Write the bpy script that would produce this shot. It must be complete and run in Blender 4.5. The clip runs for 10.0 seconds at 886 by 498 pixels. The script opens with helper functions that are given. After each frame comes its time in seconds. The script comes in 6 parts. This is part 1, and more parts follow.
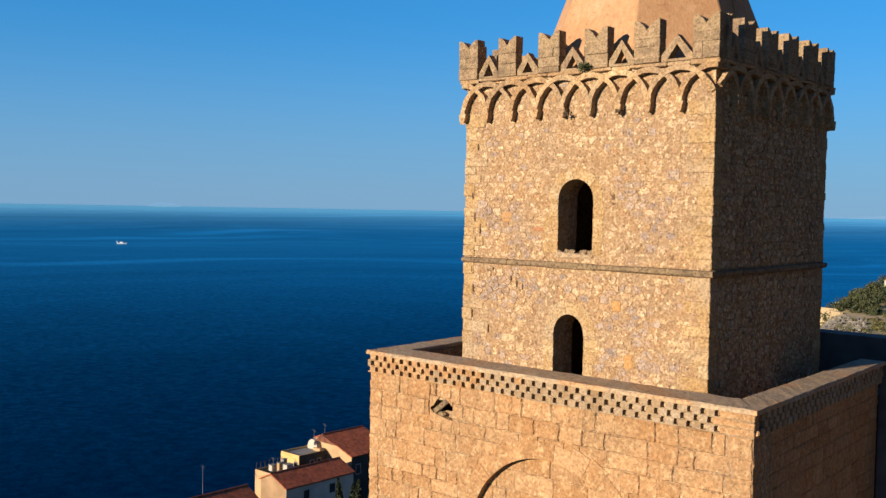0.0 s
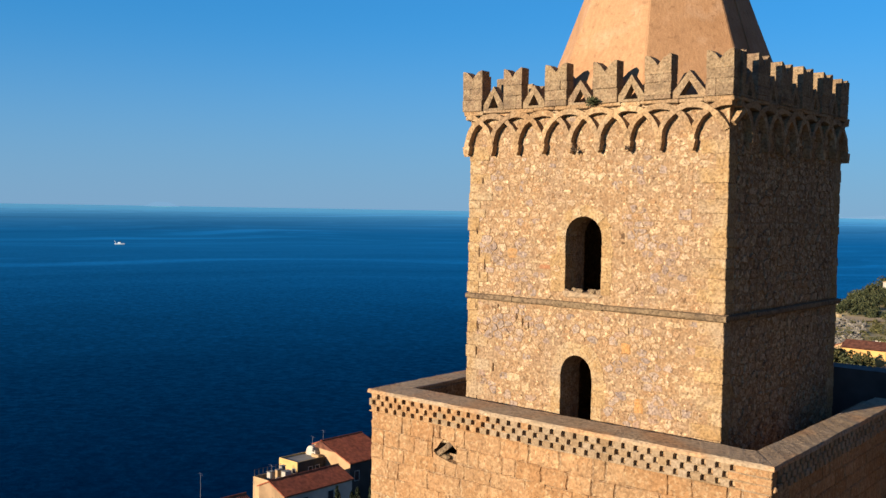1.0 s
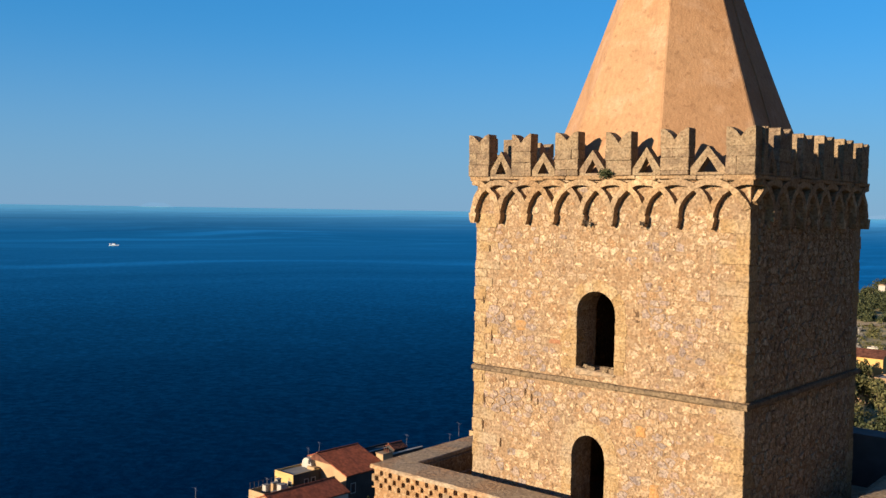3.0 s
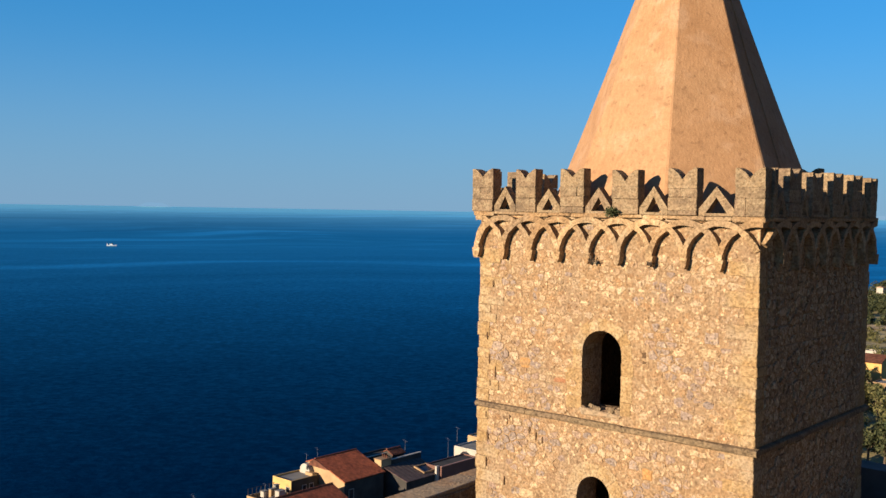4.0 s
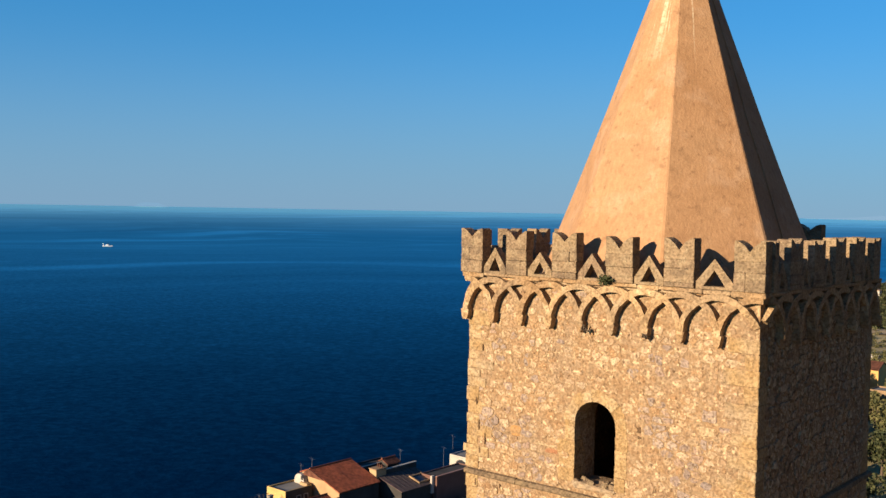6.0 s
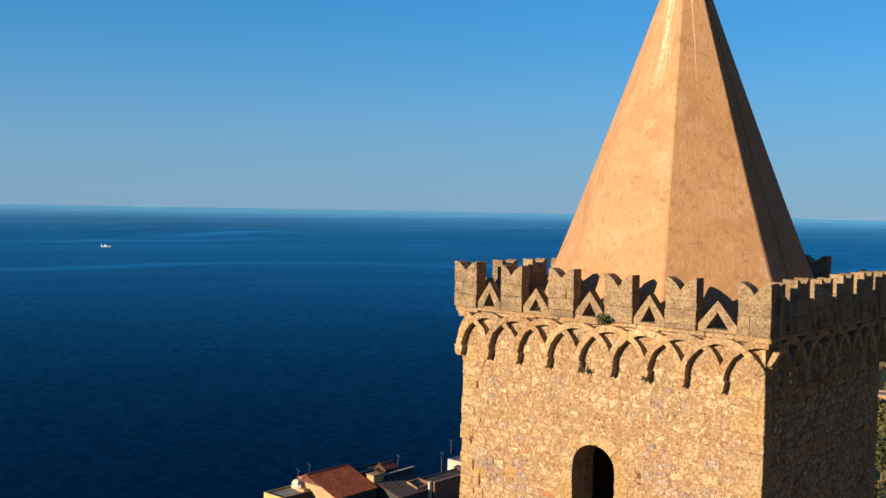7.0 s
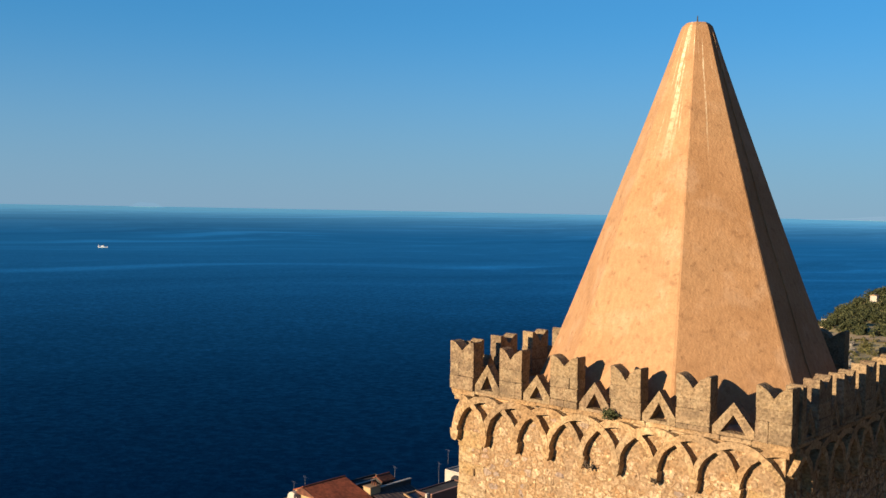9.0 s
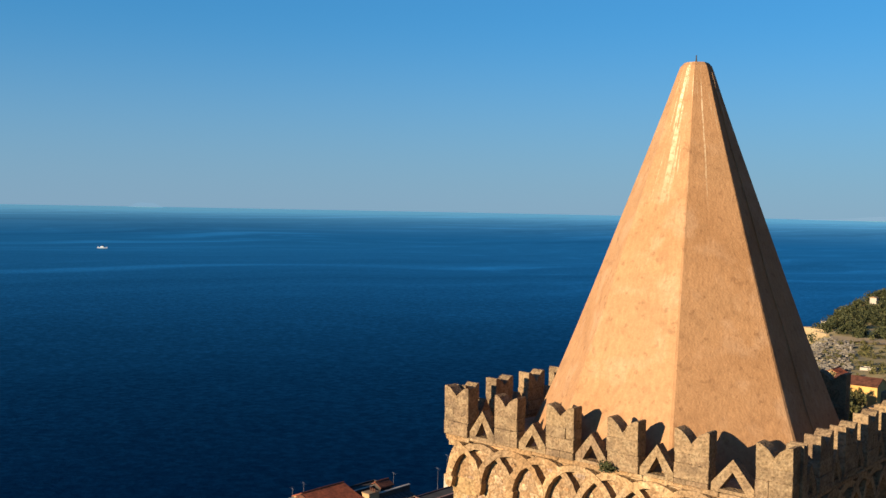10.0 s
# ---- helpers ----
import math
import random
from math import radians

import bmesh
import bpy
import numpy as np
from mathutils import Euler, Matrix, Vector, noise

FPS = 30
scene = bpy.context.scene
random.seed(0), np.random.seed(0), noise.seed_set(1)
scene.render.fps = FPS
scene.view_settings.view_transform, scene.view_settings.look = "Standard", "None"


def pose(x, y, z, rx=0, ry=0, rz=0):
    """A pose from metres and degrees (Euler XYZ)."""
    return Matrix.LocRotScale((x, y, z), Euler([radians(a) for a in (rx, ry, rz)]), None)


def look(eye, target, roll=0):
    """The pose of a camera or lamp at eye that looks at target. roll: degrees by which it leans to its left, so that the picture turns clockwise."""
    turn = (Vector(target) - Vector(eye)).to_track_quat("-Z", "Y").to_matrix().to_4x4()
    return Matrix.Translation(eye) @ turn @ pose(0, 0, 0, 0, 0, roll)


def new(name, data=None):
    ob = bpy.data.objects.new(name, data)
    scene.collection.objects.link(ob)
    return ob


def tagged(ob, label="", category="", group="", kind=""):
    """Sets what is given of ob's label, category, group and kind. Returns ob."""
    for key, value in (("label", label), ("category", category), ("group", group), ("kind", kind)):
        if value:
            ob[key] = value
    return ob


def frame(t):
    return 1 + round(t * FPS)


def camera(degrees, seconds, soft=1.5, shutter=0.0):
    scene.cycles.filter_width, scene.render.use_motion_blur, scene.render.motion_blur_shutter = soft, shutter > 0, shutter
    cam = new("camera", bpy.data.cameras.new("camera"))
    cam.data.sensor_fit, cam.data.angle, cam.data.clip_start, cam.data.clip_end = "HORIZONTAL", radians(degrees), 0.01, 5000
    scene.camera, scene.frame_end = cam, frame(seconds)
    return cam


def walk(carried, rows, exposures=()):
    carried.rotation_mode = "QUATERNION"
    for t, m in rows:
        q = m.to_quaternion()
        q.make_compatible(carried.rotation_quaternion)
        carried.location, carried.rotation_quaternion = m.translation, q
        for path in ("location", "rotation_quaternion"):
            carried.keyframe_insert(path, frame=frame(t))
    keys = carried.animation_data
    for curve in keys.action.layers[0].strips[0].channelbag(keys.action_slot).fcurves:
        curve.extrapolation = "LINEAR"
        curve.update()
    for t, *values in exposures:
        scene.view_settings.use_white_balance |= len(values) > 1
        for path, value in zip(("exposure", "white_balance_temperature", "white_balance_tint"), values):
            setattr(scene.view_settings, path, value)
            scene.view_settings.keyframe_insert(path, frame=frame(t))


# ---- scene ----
# ---- camera ----
cam = camera(48.15, 10.0)
PATH = [
    (0.0, 11.021, -22.034, 6.576, 41.715, -2.430, 1.011),
    (0.5, 10.682, -21.783, 7.054, 41.664, -2.441, 1.015),
    (1.0, 10.347, -21.529, 7.562, 41.605, -2.444, 1.006),
    (1.5, 10.053, -21.340, 8.086, 41.494, -2.431, 1.007),
    (2.0, 9.830, -21.170, 8.528, 41.450, -2.431, 1.042),
    (2.5, 9.595, -21.012, 8.959, 41.386, -2.438, 0.994),
    (4.0, 8.970, -20.684, 10.326, 41.187, -2.437, 1.027),
    (4.5, 8.841, -20.533, 10.766, 41.136, -2.425, 1.050),
    (5.0, 8.738, -20.285, 11.167, 41.079, -2.429, 0.996),
    (5.5, 8.625, -20.072, 11.520, 41.037, -2.440, 1.024),
    (7.0, 7.950, -19.007, 12.688, 40.917, -2.451, 1.052),
    (7.5, 7.690, -18.638, 13.122, 40.877, -2.444, 1.048),
    (8.0, 7.407, -18.317, 13.577, 40.850, -2.460, 1.037),
    (8.5, 7.145, -18.042, 13.992, 40.837, -2.458, 1.100),
    (9.0, 6.947, -17.795, 14.461, 40.788, -2.460, 1.097),
    (9.5, 6.832, -17.606, 14.948, 40.731, -2.462, 1.035),
    (10.0, 6.735, -17.389, 15.432, 40.768, -2.454, 1.109),
]
walk(cam, [(t, pose(x, y, z, 90 + pitch, 0, yaw) @ pose(0, 0, 0, 0, 0, roll)) for t, x, y, z, yaw, pitch, roll in PATH],
     exposures=[(0.0, 1.36, 5330, 9), (5.5, 1.36, 5600, 9), (10.0, 1.36, 5900, 9)])

# ---- sky and sun ----
SUN_AZ, SUN_EL = radians(-104.0), radians(12.4)
SUN_TO = Vector((math.cos(SUN_EL) * math.cos(SUN_AZ), math.cos(SUN_EL) * math.sin(SUN_AZ), math.sin(SUN_EL)))
world = bpy.data.worlds.new("sky")
scene.world = world
world.use_nodes = True
wn, wl = world.node_tree.nodes, world.node_tree.links
wn.clear()
sky = wn.new("ShaderNodeTexSky")
sky.sky_type, sky.sun_disc = "NISHITA", False
sky.sun_elevation = SUN_EL
sky.sun_rotation = math.pi / 2 - SUN_AZ
sky.altitude, sky.air_density, sky.dust_density, sky.ozone_density = 60, 1.0, 0.0, 7.5
bg, wo = wn.new("ShaderNodeBackground"), wn.new("ShaderNodeOutputWorld")
bg.inputs["Strength"].default_value = 0.058
# marine haze all round, low over the horizon
co, sp, lo, hz = wn.new("ShaderNodeTexCoord"), wn.new("ShaderNodeSeparateXYZ"), wn.new("ShaderNodeMapRange"), wn.new("ShaderNodeMixRGB")
lo.interpolation_type = "SMOOTHSTEP"
lo.inputs["From Min"].default_value, lo.inputs["From Max"].default_value = -0.02, 0.20
lo.inputs["To Min"].default_value, lo.inputs["To Max"].default_value = 0.75, 0.0
hz.inputs[2].default_value = (1.82, 2.58, 3.25, 1)
wl.new(co.outputs["Generated"], sp.inputs[0])
wl.new(sp.outputs["Z"], lo.inputs["Value"])
wl.new(lo.outputs[0], hz.inputs[0])
tint = wn.new("ShaderNodeMixRGB")
tint.blend_type = "MULTIPLY"
tint.inputs[0].default_value, tint.inputs[2].default_value = 1.0, (0.86, 1.01, 0.885, 1)
wl.new(sky.outputs[0], tint.inputs[1])
even = wn.new("ShaderNodeMixRGB")
even.inputs[2].default_value = (0.66, 2.26, 3.92, 1)
low = wn.new("ShaderNodeMapRange")
low.interpolation_type = "SMOOTHSTEP"
low.inputs["From Min"].default_value, low.inputs["From Max"].default_value = 0.16, 0.42
low.inputs["To Min"].default_value, low.inputs["To Max"].default_value = 0.42, 0.0
wl.new(sp.outputs["Z"], low.inputs["Value"])
wl.new(low.outputs[0], even.inputs[0])
wl.new(tint.outputs[0], even.inputs[1])
wl.new(even.outputs[0], hz.inputs[1])
wl.new(hz.outputs[0], bg.inputs[0])
wl.new(bg.outputs[0], wo.inputs[0])

sun = new("sun", bpy.data.lights.new("sun", "SUN"))
sun.data.energy, sun.data.angle, sun.data.color = 4.6, radians(0.55), (1.0, 0.73, 0.43)
sun.matrix_world = look((-30, -75, 40), Vector((-30, -75, 40)) - SUN_TO)


# ---- materials ----
def mat_base(name, rough=0.85):
    m = bpy.data.materials.new(name)
    m.use_nodes = True
    n, l = m.node_tree.nodes, m.node_tree.links
    b = n["Principled BSDF"]
    b.inputs["Roughness"].default_value = rough
    b.inputs["Specular IOR Level"].default_value = 0.2
    return m, n, l, b


def ramp(n, stops):
    r = n.new("ShaderNodeValToRGB")
    e = r.color_ramp.elements
    while len(e) < len(stops):
        e.new(0.5)
    for k, (p, c) in enumerate(stops):
        e[k].position, e[k].color = p, (*c, 1)
    return r


def tex(n, l, kind, scale, detail=4.0, vec=None, stretch=None):
    node = n.new("ShaderNodeTexNoise" if kind == "noise" else "ShaderNodeTexVoronoi")
    node.inputs["Scale"].default_value = scale
    if kind == "noise":
        node.inputs["Detail"].default_value = detail
    if vec is None:
        vec = n.new("ShaderNodeNewGeometry").outputs["Position"]
    if stretch:
        mp = n.new("ShaderNodeMapping")
        mp.inputs["Scale"].default_value = stretch
        l.new(vec, mp.inputs[0])
        vec = mp.outputs[0]
    l.new(vec, node.inputs["Vector"])
    return node


def mix(n, l, kind, fac, a, b):
    m = n.new("ShaderNodeMixRGB")
    m.blend_type = kind
    for sock, v in ((m.inputs[0], fac), (m.inputs[1], a), (m.inputs[2], b)):
        if isinstance(v, (int, float)):
            sock.default_value = v
        elif isinstance(v, tuple):
            sock.default_value = (*v, 1)
        else:
            l.new(v, sock)
    return m.outputs[0]


def stone_mat(name, colours, stain=(0.20, 0.14, 0.08), stain_amount=0.5, grain=16.0, bump=0.5, island=False, random_amount=1.0, rough=0.9, bump_distance=0.03, smear=None, deep=0.72, cracks=0.0, crack_width=0.016, patch=None, smear_scale=4.5, smear_at=0.49, smear_soft=0.11, pocks=0.0, flecks=0.0, tint=None):
    """Weathered stone: a colour for each piece, blotches, grain, pits, relief."""
    m, n, l, b = mat_base(name, rough)
    if island:
        rnd = n.new("ShaderNodeNewGeometry").outputs["Random Per Island"]
    else:
        rnd = n.new("ShaderNodeObjectInfo").outputs["Random"]
    k = len(colours) - 1
    cr = ramp(n, [(j / max(1, k), c) for j, c in enumerate(colours)])
    cr.color_ramp.interpolation = "LINEAR"
    blotch = tex(n, l, "noise", 1.1, 5.0)
    fac = n.new("ShaderNodeMath")
    fac.operation = "MULTIPLY_ADD"
    l.new(rnd, fac.inputs[0])
    fac.inputs[1].default_value = random_amount
    sh = n.new("ShaderNodeMath")
    sh.operation = "MULTIPLY_ADD"
    l.new(blotch.outputs[0], sh.inputs[0])
    sh.inputs[1].default_value, sh.inputs[2].default_value = 1.6 * (1.15 - random_amount), 0.5 - 0.8 * (1.15 - random_amount) - random_amount * 0.5
    l.new(sh.outputs[0], fac.inputs[2])
    l.new(fac.outputs[0], cr.inputs[0])
    g1 = tex(n, l, "noise", grain, 8.0)
    gr = ramp(n, [(0.32, (deep, deep * 0.97, deep * 0.94)), (0.47, (0.95, 0.95, 0.94)), (0.64, (1.56 - 0.5 * deep,) * 3)])
    l.new(g1.outputs[0], gr.inputs[0])
    col = mix(n, l, "MULTIPLY", 1.0, cr.outputs[0], gr.outputs[0])
    st = tex(n, l, "noise", 2.3, 8.0)
    sr = ramp(n, [(0.50, (0, 0, 0)), (0.68, (1, 1, 1))])
    l.new(st.outputs[0], sr.inputs[0])
    sm = n.new("ShaderNodeMath")
    sm.operation = "MULTIPLY"
    l.new(sr.outputs[0], sm.inputs[0])
    sm.inputs[1].default_value = stain_amount
    col = mix(n, l, "MIX", sm.outputs[0], col, stain)
    if smear:
        # lime mortar wiped over the stone
        sn = tex(n, l, "noise", smear_scale, 7.0)
        sk_ = ramp(n, [(smear_at, (0, 0, 0)), (smear_at + smear_soft, (0.85, 0.85, 0.85))])
        l.new(sn.outputs[0], sk_.inputs[0])
        col = mix(n, l, "MIX", sk_.outputs[0], col, mix(n, l, "MULTIPLY", 1.0, smear, gr.outputs[0]))
    if patch:
        # broad greyer areas of older stone
        pn = tex(n, l, "noise", 0.75, 7.0)
        pk = ramp(n, [(0.48, (0, 0, 0)), (0.62, (0.6, 0.6, 0.6))])
        l.new(pn.outputs[0], pk.inputs[0])
        col = mix(n, l, "MIX", pk.outputs[0], col, mix(n, l, "MULTIPLY", 1.0, patch, gr.outputs[0]))
    if tint:
        # older, duller stretches of wall
        on = tex(n, l, "noise", 0.75, 7.0)
        ok_ = ramp(n, [(0.44, (1, 1, 1)), (0.62, tint)])
        l.new(on.outputs[0], ok_.inputs[0])
        col = mix(n, l, "MULTIPLY", 1.0, col, ok_.outputs[0])
    line = None
    if cracks:
        # dark open joints and cracks that come and go
        cn = tex(n, l, "noise", 3.4, 3.0, stretch=(1.0, 1.0, 0.8))
        ck = ramp(n, [(0.5 - crack_width, (0, 0, 0)), (0.5, (1, 1, 1)), (0.5 + crack_width, (0, 0, 0))])
        l.new(cn.outputs[0], ck.inputs[0])
        zn = tex(n, l, "noise", 0.9, 4.0)
        zk = ramp(n, [(0.50, (0, 0, 0)), (0.62, (cracks, cracks, cracks))])
        l.new(zn.outputs[0], zk.inputs[0])
        cm = n.new("ShaderNodeMath")
        cm.operation = "MULTIPLY"
        l.new(ck.outputs[0], cm.inputs[0])
        l.new(zk.outputs[0], cm.inputs[1])
        line = cm.outputs[0]
        col = mix(n, l, "MIX", line, col, (0.035, 0.022, 0.013))
    if flecks:
        # pale broken faces of the stone
        fn = tex(n, l, "noise", 8.0, 4.0)
        fk = ramp(n, [(0.57, (0, 0, 0)), (0.62, (flecks, flecks, flecks))])
        l.new(fn.outputs[0], fk.inputs[0])
        col = mix(n, l, "MIX", fk.outputs[0], col, mix(n, l, "MULTIPLY", 1.0, (0.470, 0.350, 0.205), gr.outputs[0]))
    if pocks:
        # small weathered-out holes, drawn only as dark specks from noise
        kn = tex(n, l, "noise", 8.5, 5.0, stretch=(1.0, 1.0, 0.75))
        kk = ramp(n, [(0.61, (0, 0, 0)), (0.68, (pocks, pocks, pocks))])
        l.new(kn.outputs[0], kk.inputs[0])
        col = mix(n, l, "MIX", kk.outputs[0], col, (0.085, 0.050, 0.026))
    l.new(col, b.inputs["Base Color"])
    pits = tex(n, l, "voronoi", grain * 1.3)
    pr = ramp(n, [(0.0, (0, 0, 0)), (0.25, (1, 1, 1))])
    l.new(pits.outputs[0], pr.inputs[0])
    hsum = n.new("ShaderNodeMath")
    hsum.operation = "MULTIPLY_ADD"
    l.new(pr.outputs[0], hsum.inputs[0])
    hsum.inputs[1].default_value = 0.25
    l.new(g1.outputs[0], hsum.inputs[2])
    bp = n.new("ShaderNodeBump")
    bp.inputs["Strength"].default_value, bp.inputs["Distance"].default_value = bump, bump_distance
    l.new(hsum.outputs[0], bp.inputs["Height"])
    l.new(bp.outputs[0], b.inputs["Normal"])
    return m


RUBBLE = [(0.253, 0.161, 0.087), (0.328, 0.232, 0.138), (0.229, 0.144, 0.078), (0.359, 0.261, 0.162), (0.284, 0.190, 0.108), (0.315, 0.222, 0.131), (0.379, 0.283, 0.181), (0.262, 0.154, 0.074), (0.342, 0.244, 0.149)]
GREY_RUBBLE = [(0.262, 0.195, 0.151), (0.221, 0.166, 0.132), (0.291, 0.218, 0.165), (0.195, 0.150, 0.125), (0.274, 0.186, 0.126), (0.246, 0.183, 0.145), (0.309, 0.236, 0.178)]
ASHLAR = [(0.286, 0.162, 0.070), (0.250, 0.136, 0.057), (0.317, 0.186, 0.087), (0.269, 0.148, 0.064), (0.334, 0.204, 0.101), (0.238, 0.135, 0.063)]
M_MORTAR = stone_mat("lime_mortar", [(0.196, 0.118, 0.059), (0.243, 0.153, 0.080), (0.218, 0.134, 0.068)], random_amount=0.0, grain=15, bump=1.4, stain_amount=0.4, stain=(0.163, 0.097, 0.049), deep=0.56, cracks=0.5, crack_width=0.03, smear=(0.250, 0.169, 0.096), smear_scale=5.0, smear_soft=0.07, patch=(0.225, 0.157, 0.098), pocks=0.7, flecks=0.45)
WASH = dict(grain=17, bump=1.4, deep=0.52, stain_amount=0.35, random_amount=0.85, stain=(0.150, 0.092, 0.050), smear_scale=5.0, smear_soft=0.05, pocks=0.85, flecks=0.75, tint=(0.845, 0.84, 0.88))
M_RUBBLE = stone_mat("rubble_stone", RUBBLE, smear=(0.255, 0.155, 0.075), smear_at=0.53, **WASH)
M_RUBBLE_JOINED = stone_mat("rubble_stone_small", RUBBLE, island=True, smear=(0.255, 0.155, 0.075), smear_at=0.53, **WASH)
M_GREYSTONE = stone_mat("grey_rubble", GREY_RUBBLE, smear=(0.255, 0.166, 0.090), smear_at=0.55, **dict(WASH, flecks=0.35))
M_GREYSTONE_JOINED = stone_mat("grey_rubble_small", GREY_RUBBLE, island=True, smear=(0.255, 0.166, 0.090), smear_at=0.55, **dict(WASH, flecks=0.35))
# dark colour for the shade inside deep joints and holes
M_JOINT_SHADE = stone_mat("joint_shade", [(0.080, 0.046, 0.024), (0.125, 0.076, 0.040)], random_amount=0.0, grain=20, bump=1.5, stain=(0.04, 0.024, 0.014))
M_ORANGE = stone_mat("orange_stone", [(0.37, 0.200, 0.070), (0.31, 0.165, 0.060)], grain=18, bump=1.2, stain_amount=0.3, smear=(0.255, 0.160, 0.080))
M_BRICK = stone_mat("old_brick", [(0.300, 0.138, 0.068), (0.260, 0.125, 0.062)], grain=18, bump=1.2, stain_amount=0.3)
M_PALE = stone_mat("pale_block", [(0.375, 0.275, 0.164), (0.345, 0.247, 0.143)], grain=16, bump=1.4, stain_amount=0.4, deep=0.55, smear=(0.250, 0.156, 0.080), smear_at=0.52, smear_scale=6.0, pocks=0.7)
M_ASHLAR = stone_mat("ashlar_stone", ASHLAR, grain=13, bump=1.5, deep=0.76, cracks=0.25, patch=(0.265, 0.168, 0.086), stain_amount=0.22, random_amount=0.9, stain=(0.165, 0.092, 0.042), bump_distance=0.04, smear=(0.385, 0.250, 0.125), smear_scale=3.0, smear_at=0.56, pocks=0.5, flecks=0.3)
M_QUOIN = stone_mat("corner_stone", [(0.300, 0.198, 0.087), (0.262, 0.166, 0.072), (0.338, 0.232, 0.116), (0.307, 0.207, 0.101), (0.364, 0.265, 0.149), (0.274, 0.188, 0.101)], grain=15, bump=1.5, deep=0.64, cracks=0.45, crack_width=0.02, patch=(0.274, 0.213, 0.151), stain_amount=0.3, random_amount=0.8, stain=(0.151, 0.090, 0.043), bump_distance=0.04, smear=(0.262, 0.166, 0.074))
M_GREY = stone_mat("weathered_stone", [(0.173, 0.122, 0.075), (0.232, 0.164, 0.092), (0.196, 0.135, 0.083), (0.255, 0.178, 0.101)], stain=(0.077, 0.056, 0.041), stain_amount=0.6, grain=20, bump=1.6, deep=0.60, smear=(0.248, 0.182, 0.110))
M_COURSE = stone_mat("course_stone", [(0.123, 0.088, 0.054), (0.166, 0.117, 0.066), (0.140, 0.097, 0.059), (0.183, 0.128, 0.072)], stain=(0.060, 0.043, 0.031), stain_amount=0.6, grain=14, bump=1.6, deep=0.5, random_amount=0.3)
M_UNSEEN_HILL = stone_mat("unseen_hillside", [(0.036, 0.030, 0.022), (0.026, 0.024, 0.016), (0.046, 0.037, 0.027)], stain=(0.020, 0.026, 0.012), stain_amount=0.6, random_amount=0.0, grain=0.25, bump=0.5)
M_RIB = stone_mat("carved_stone", [(0.302, 0.190, 0.092), (0.246, 0.155, 0.078), (0.370, 0.249, 0.130)], stain=(0.111, 0.075, 0.045), stain_amount=0.35, grain=17, bump=1.6, deep=0.62, cracks=0.5, smear=(0.448, 0.330, 0.190), smear_at=0.55, smear_scale=3.0, patch=(0.224, 0.159, 0.099), pocks=0.5)
M_CAP = stone_mat("parapet_coping", [(0.308, 0.218, 0.124), (0.288, 0.215, 0.141), (0.348, 0.260, 0.162)], stain=(0.193, 0.139, 0.090), stain_amount=0.5, grain=12, bump=1.0, random_amount=0.3, deep=0.62, patch=(0.348, 0.189, 0.081))
M_TOOTH = stone_mat("checker_stone", [(0.209, 0.140, 0.074), (0.256, 0.190, 0.122), (0.221, 0.151, 0.082), (0.271, 0.207, 0.140), (0.236, 0.170, 0.104)], stain_amount=0.4, grain=18, bump=0.8, stain=(0.124, 0.076, 0.039))


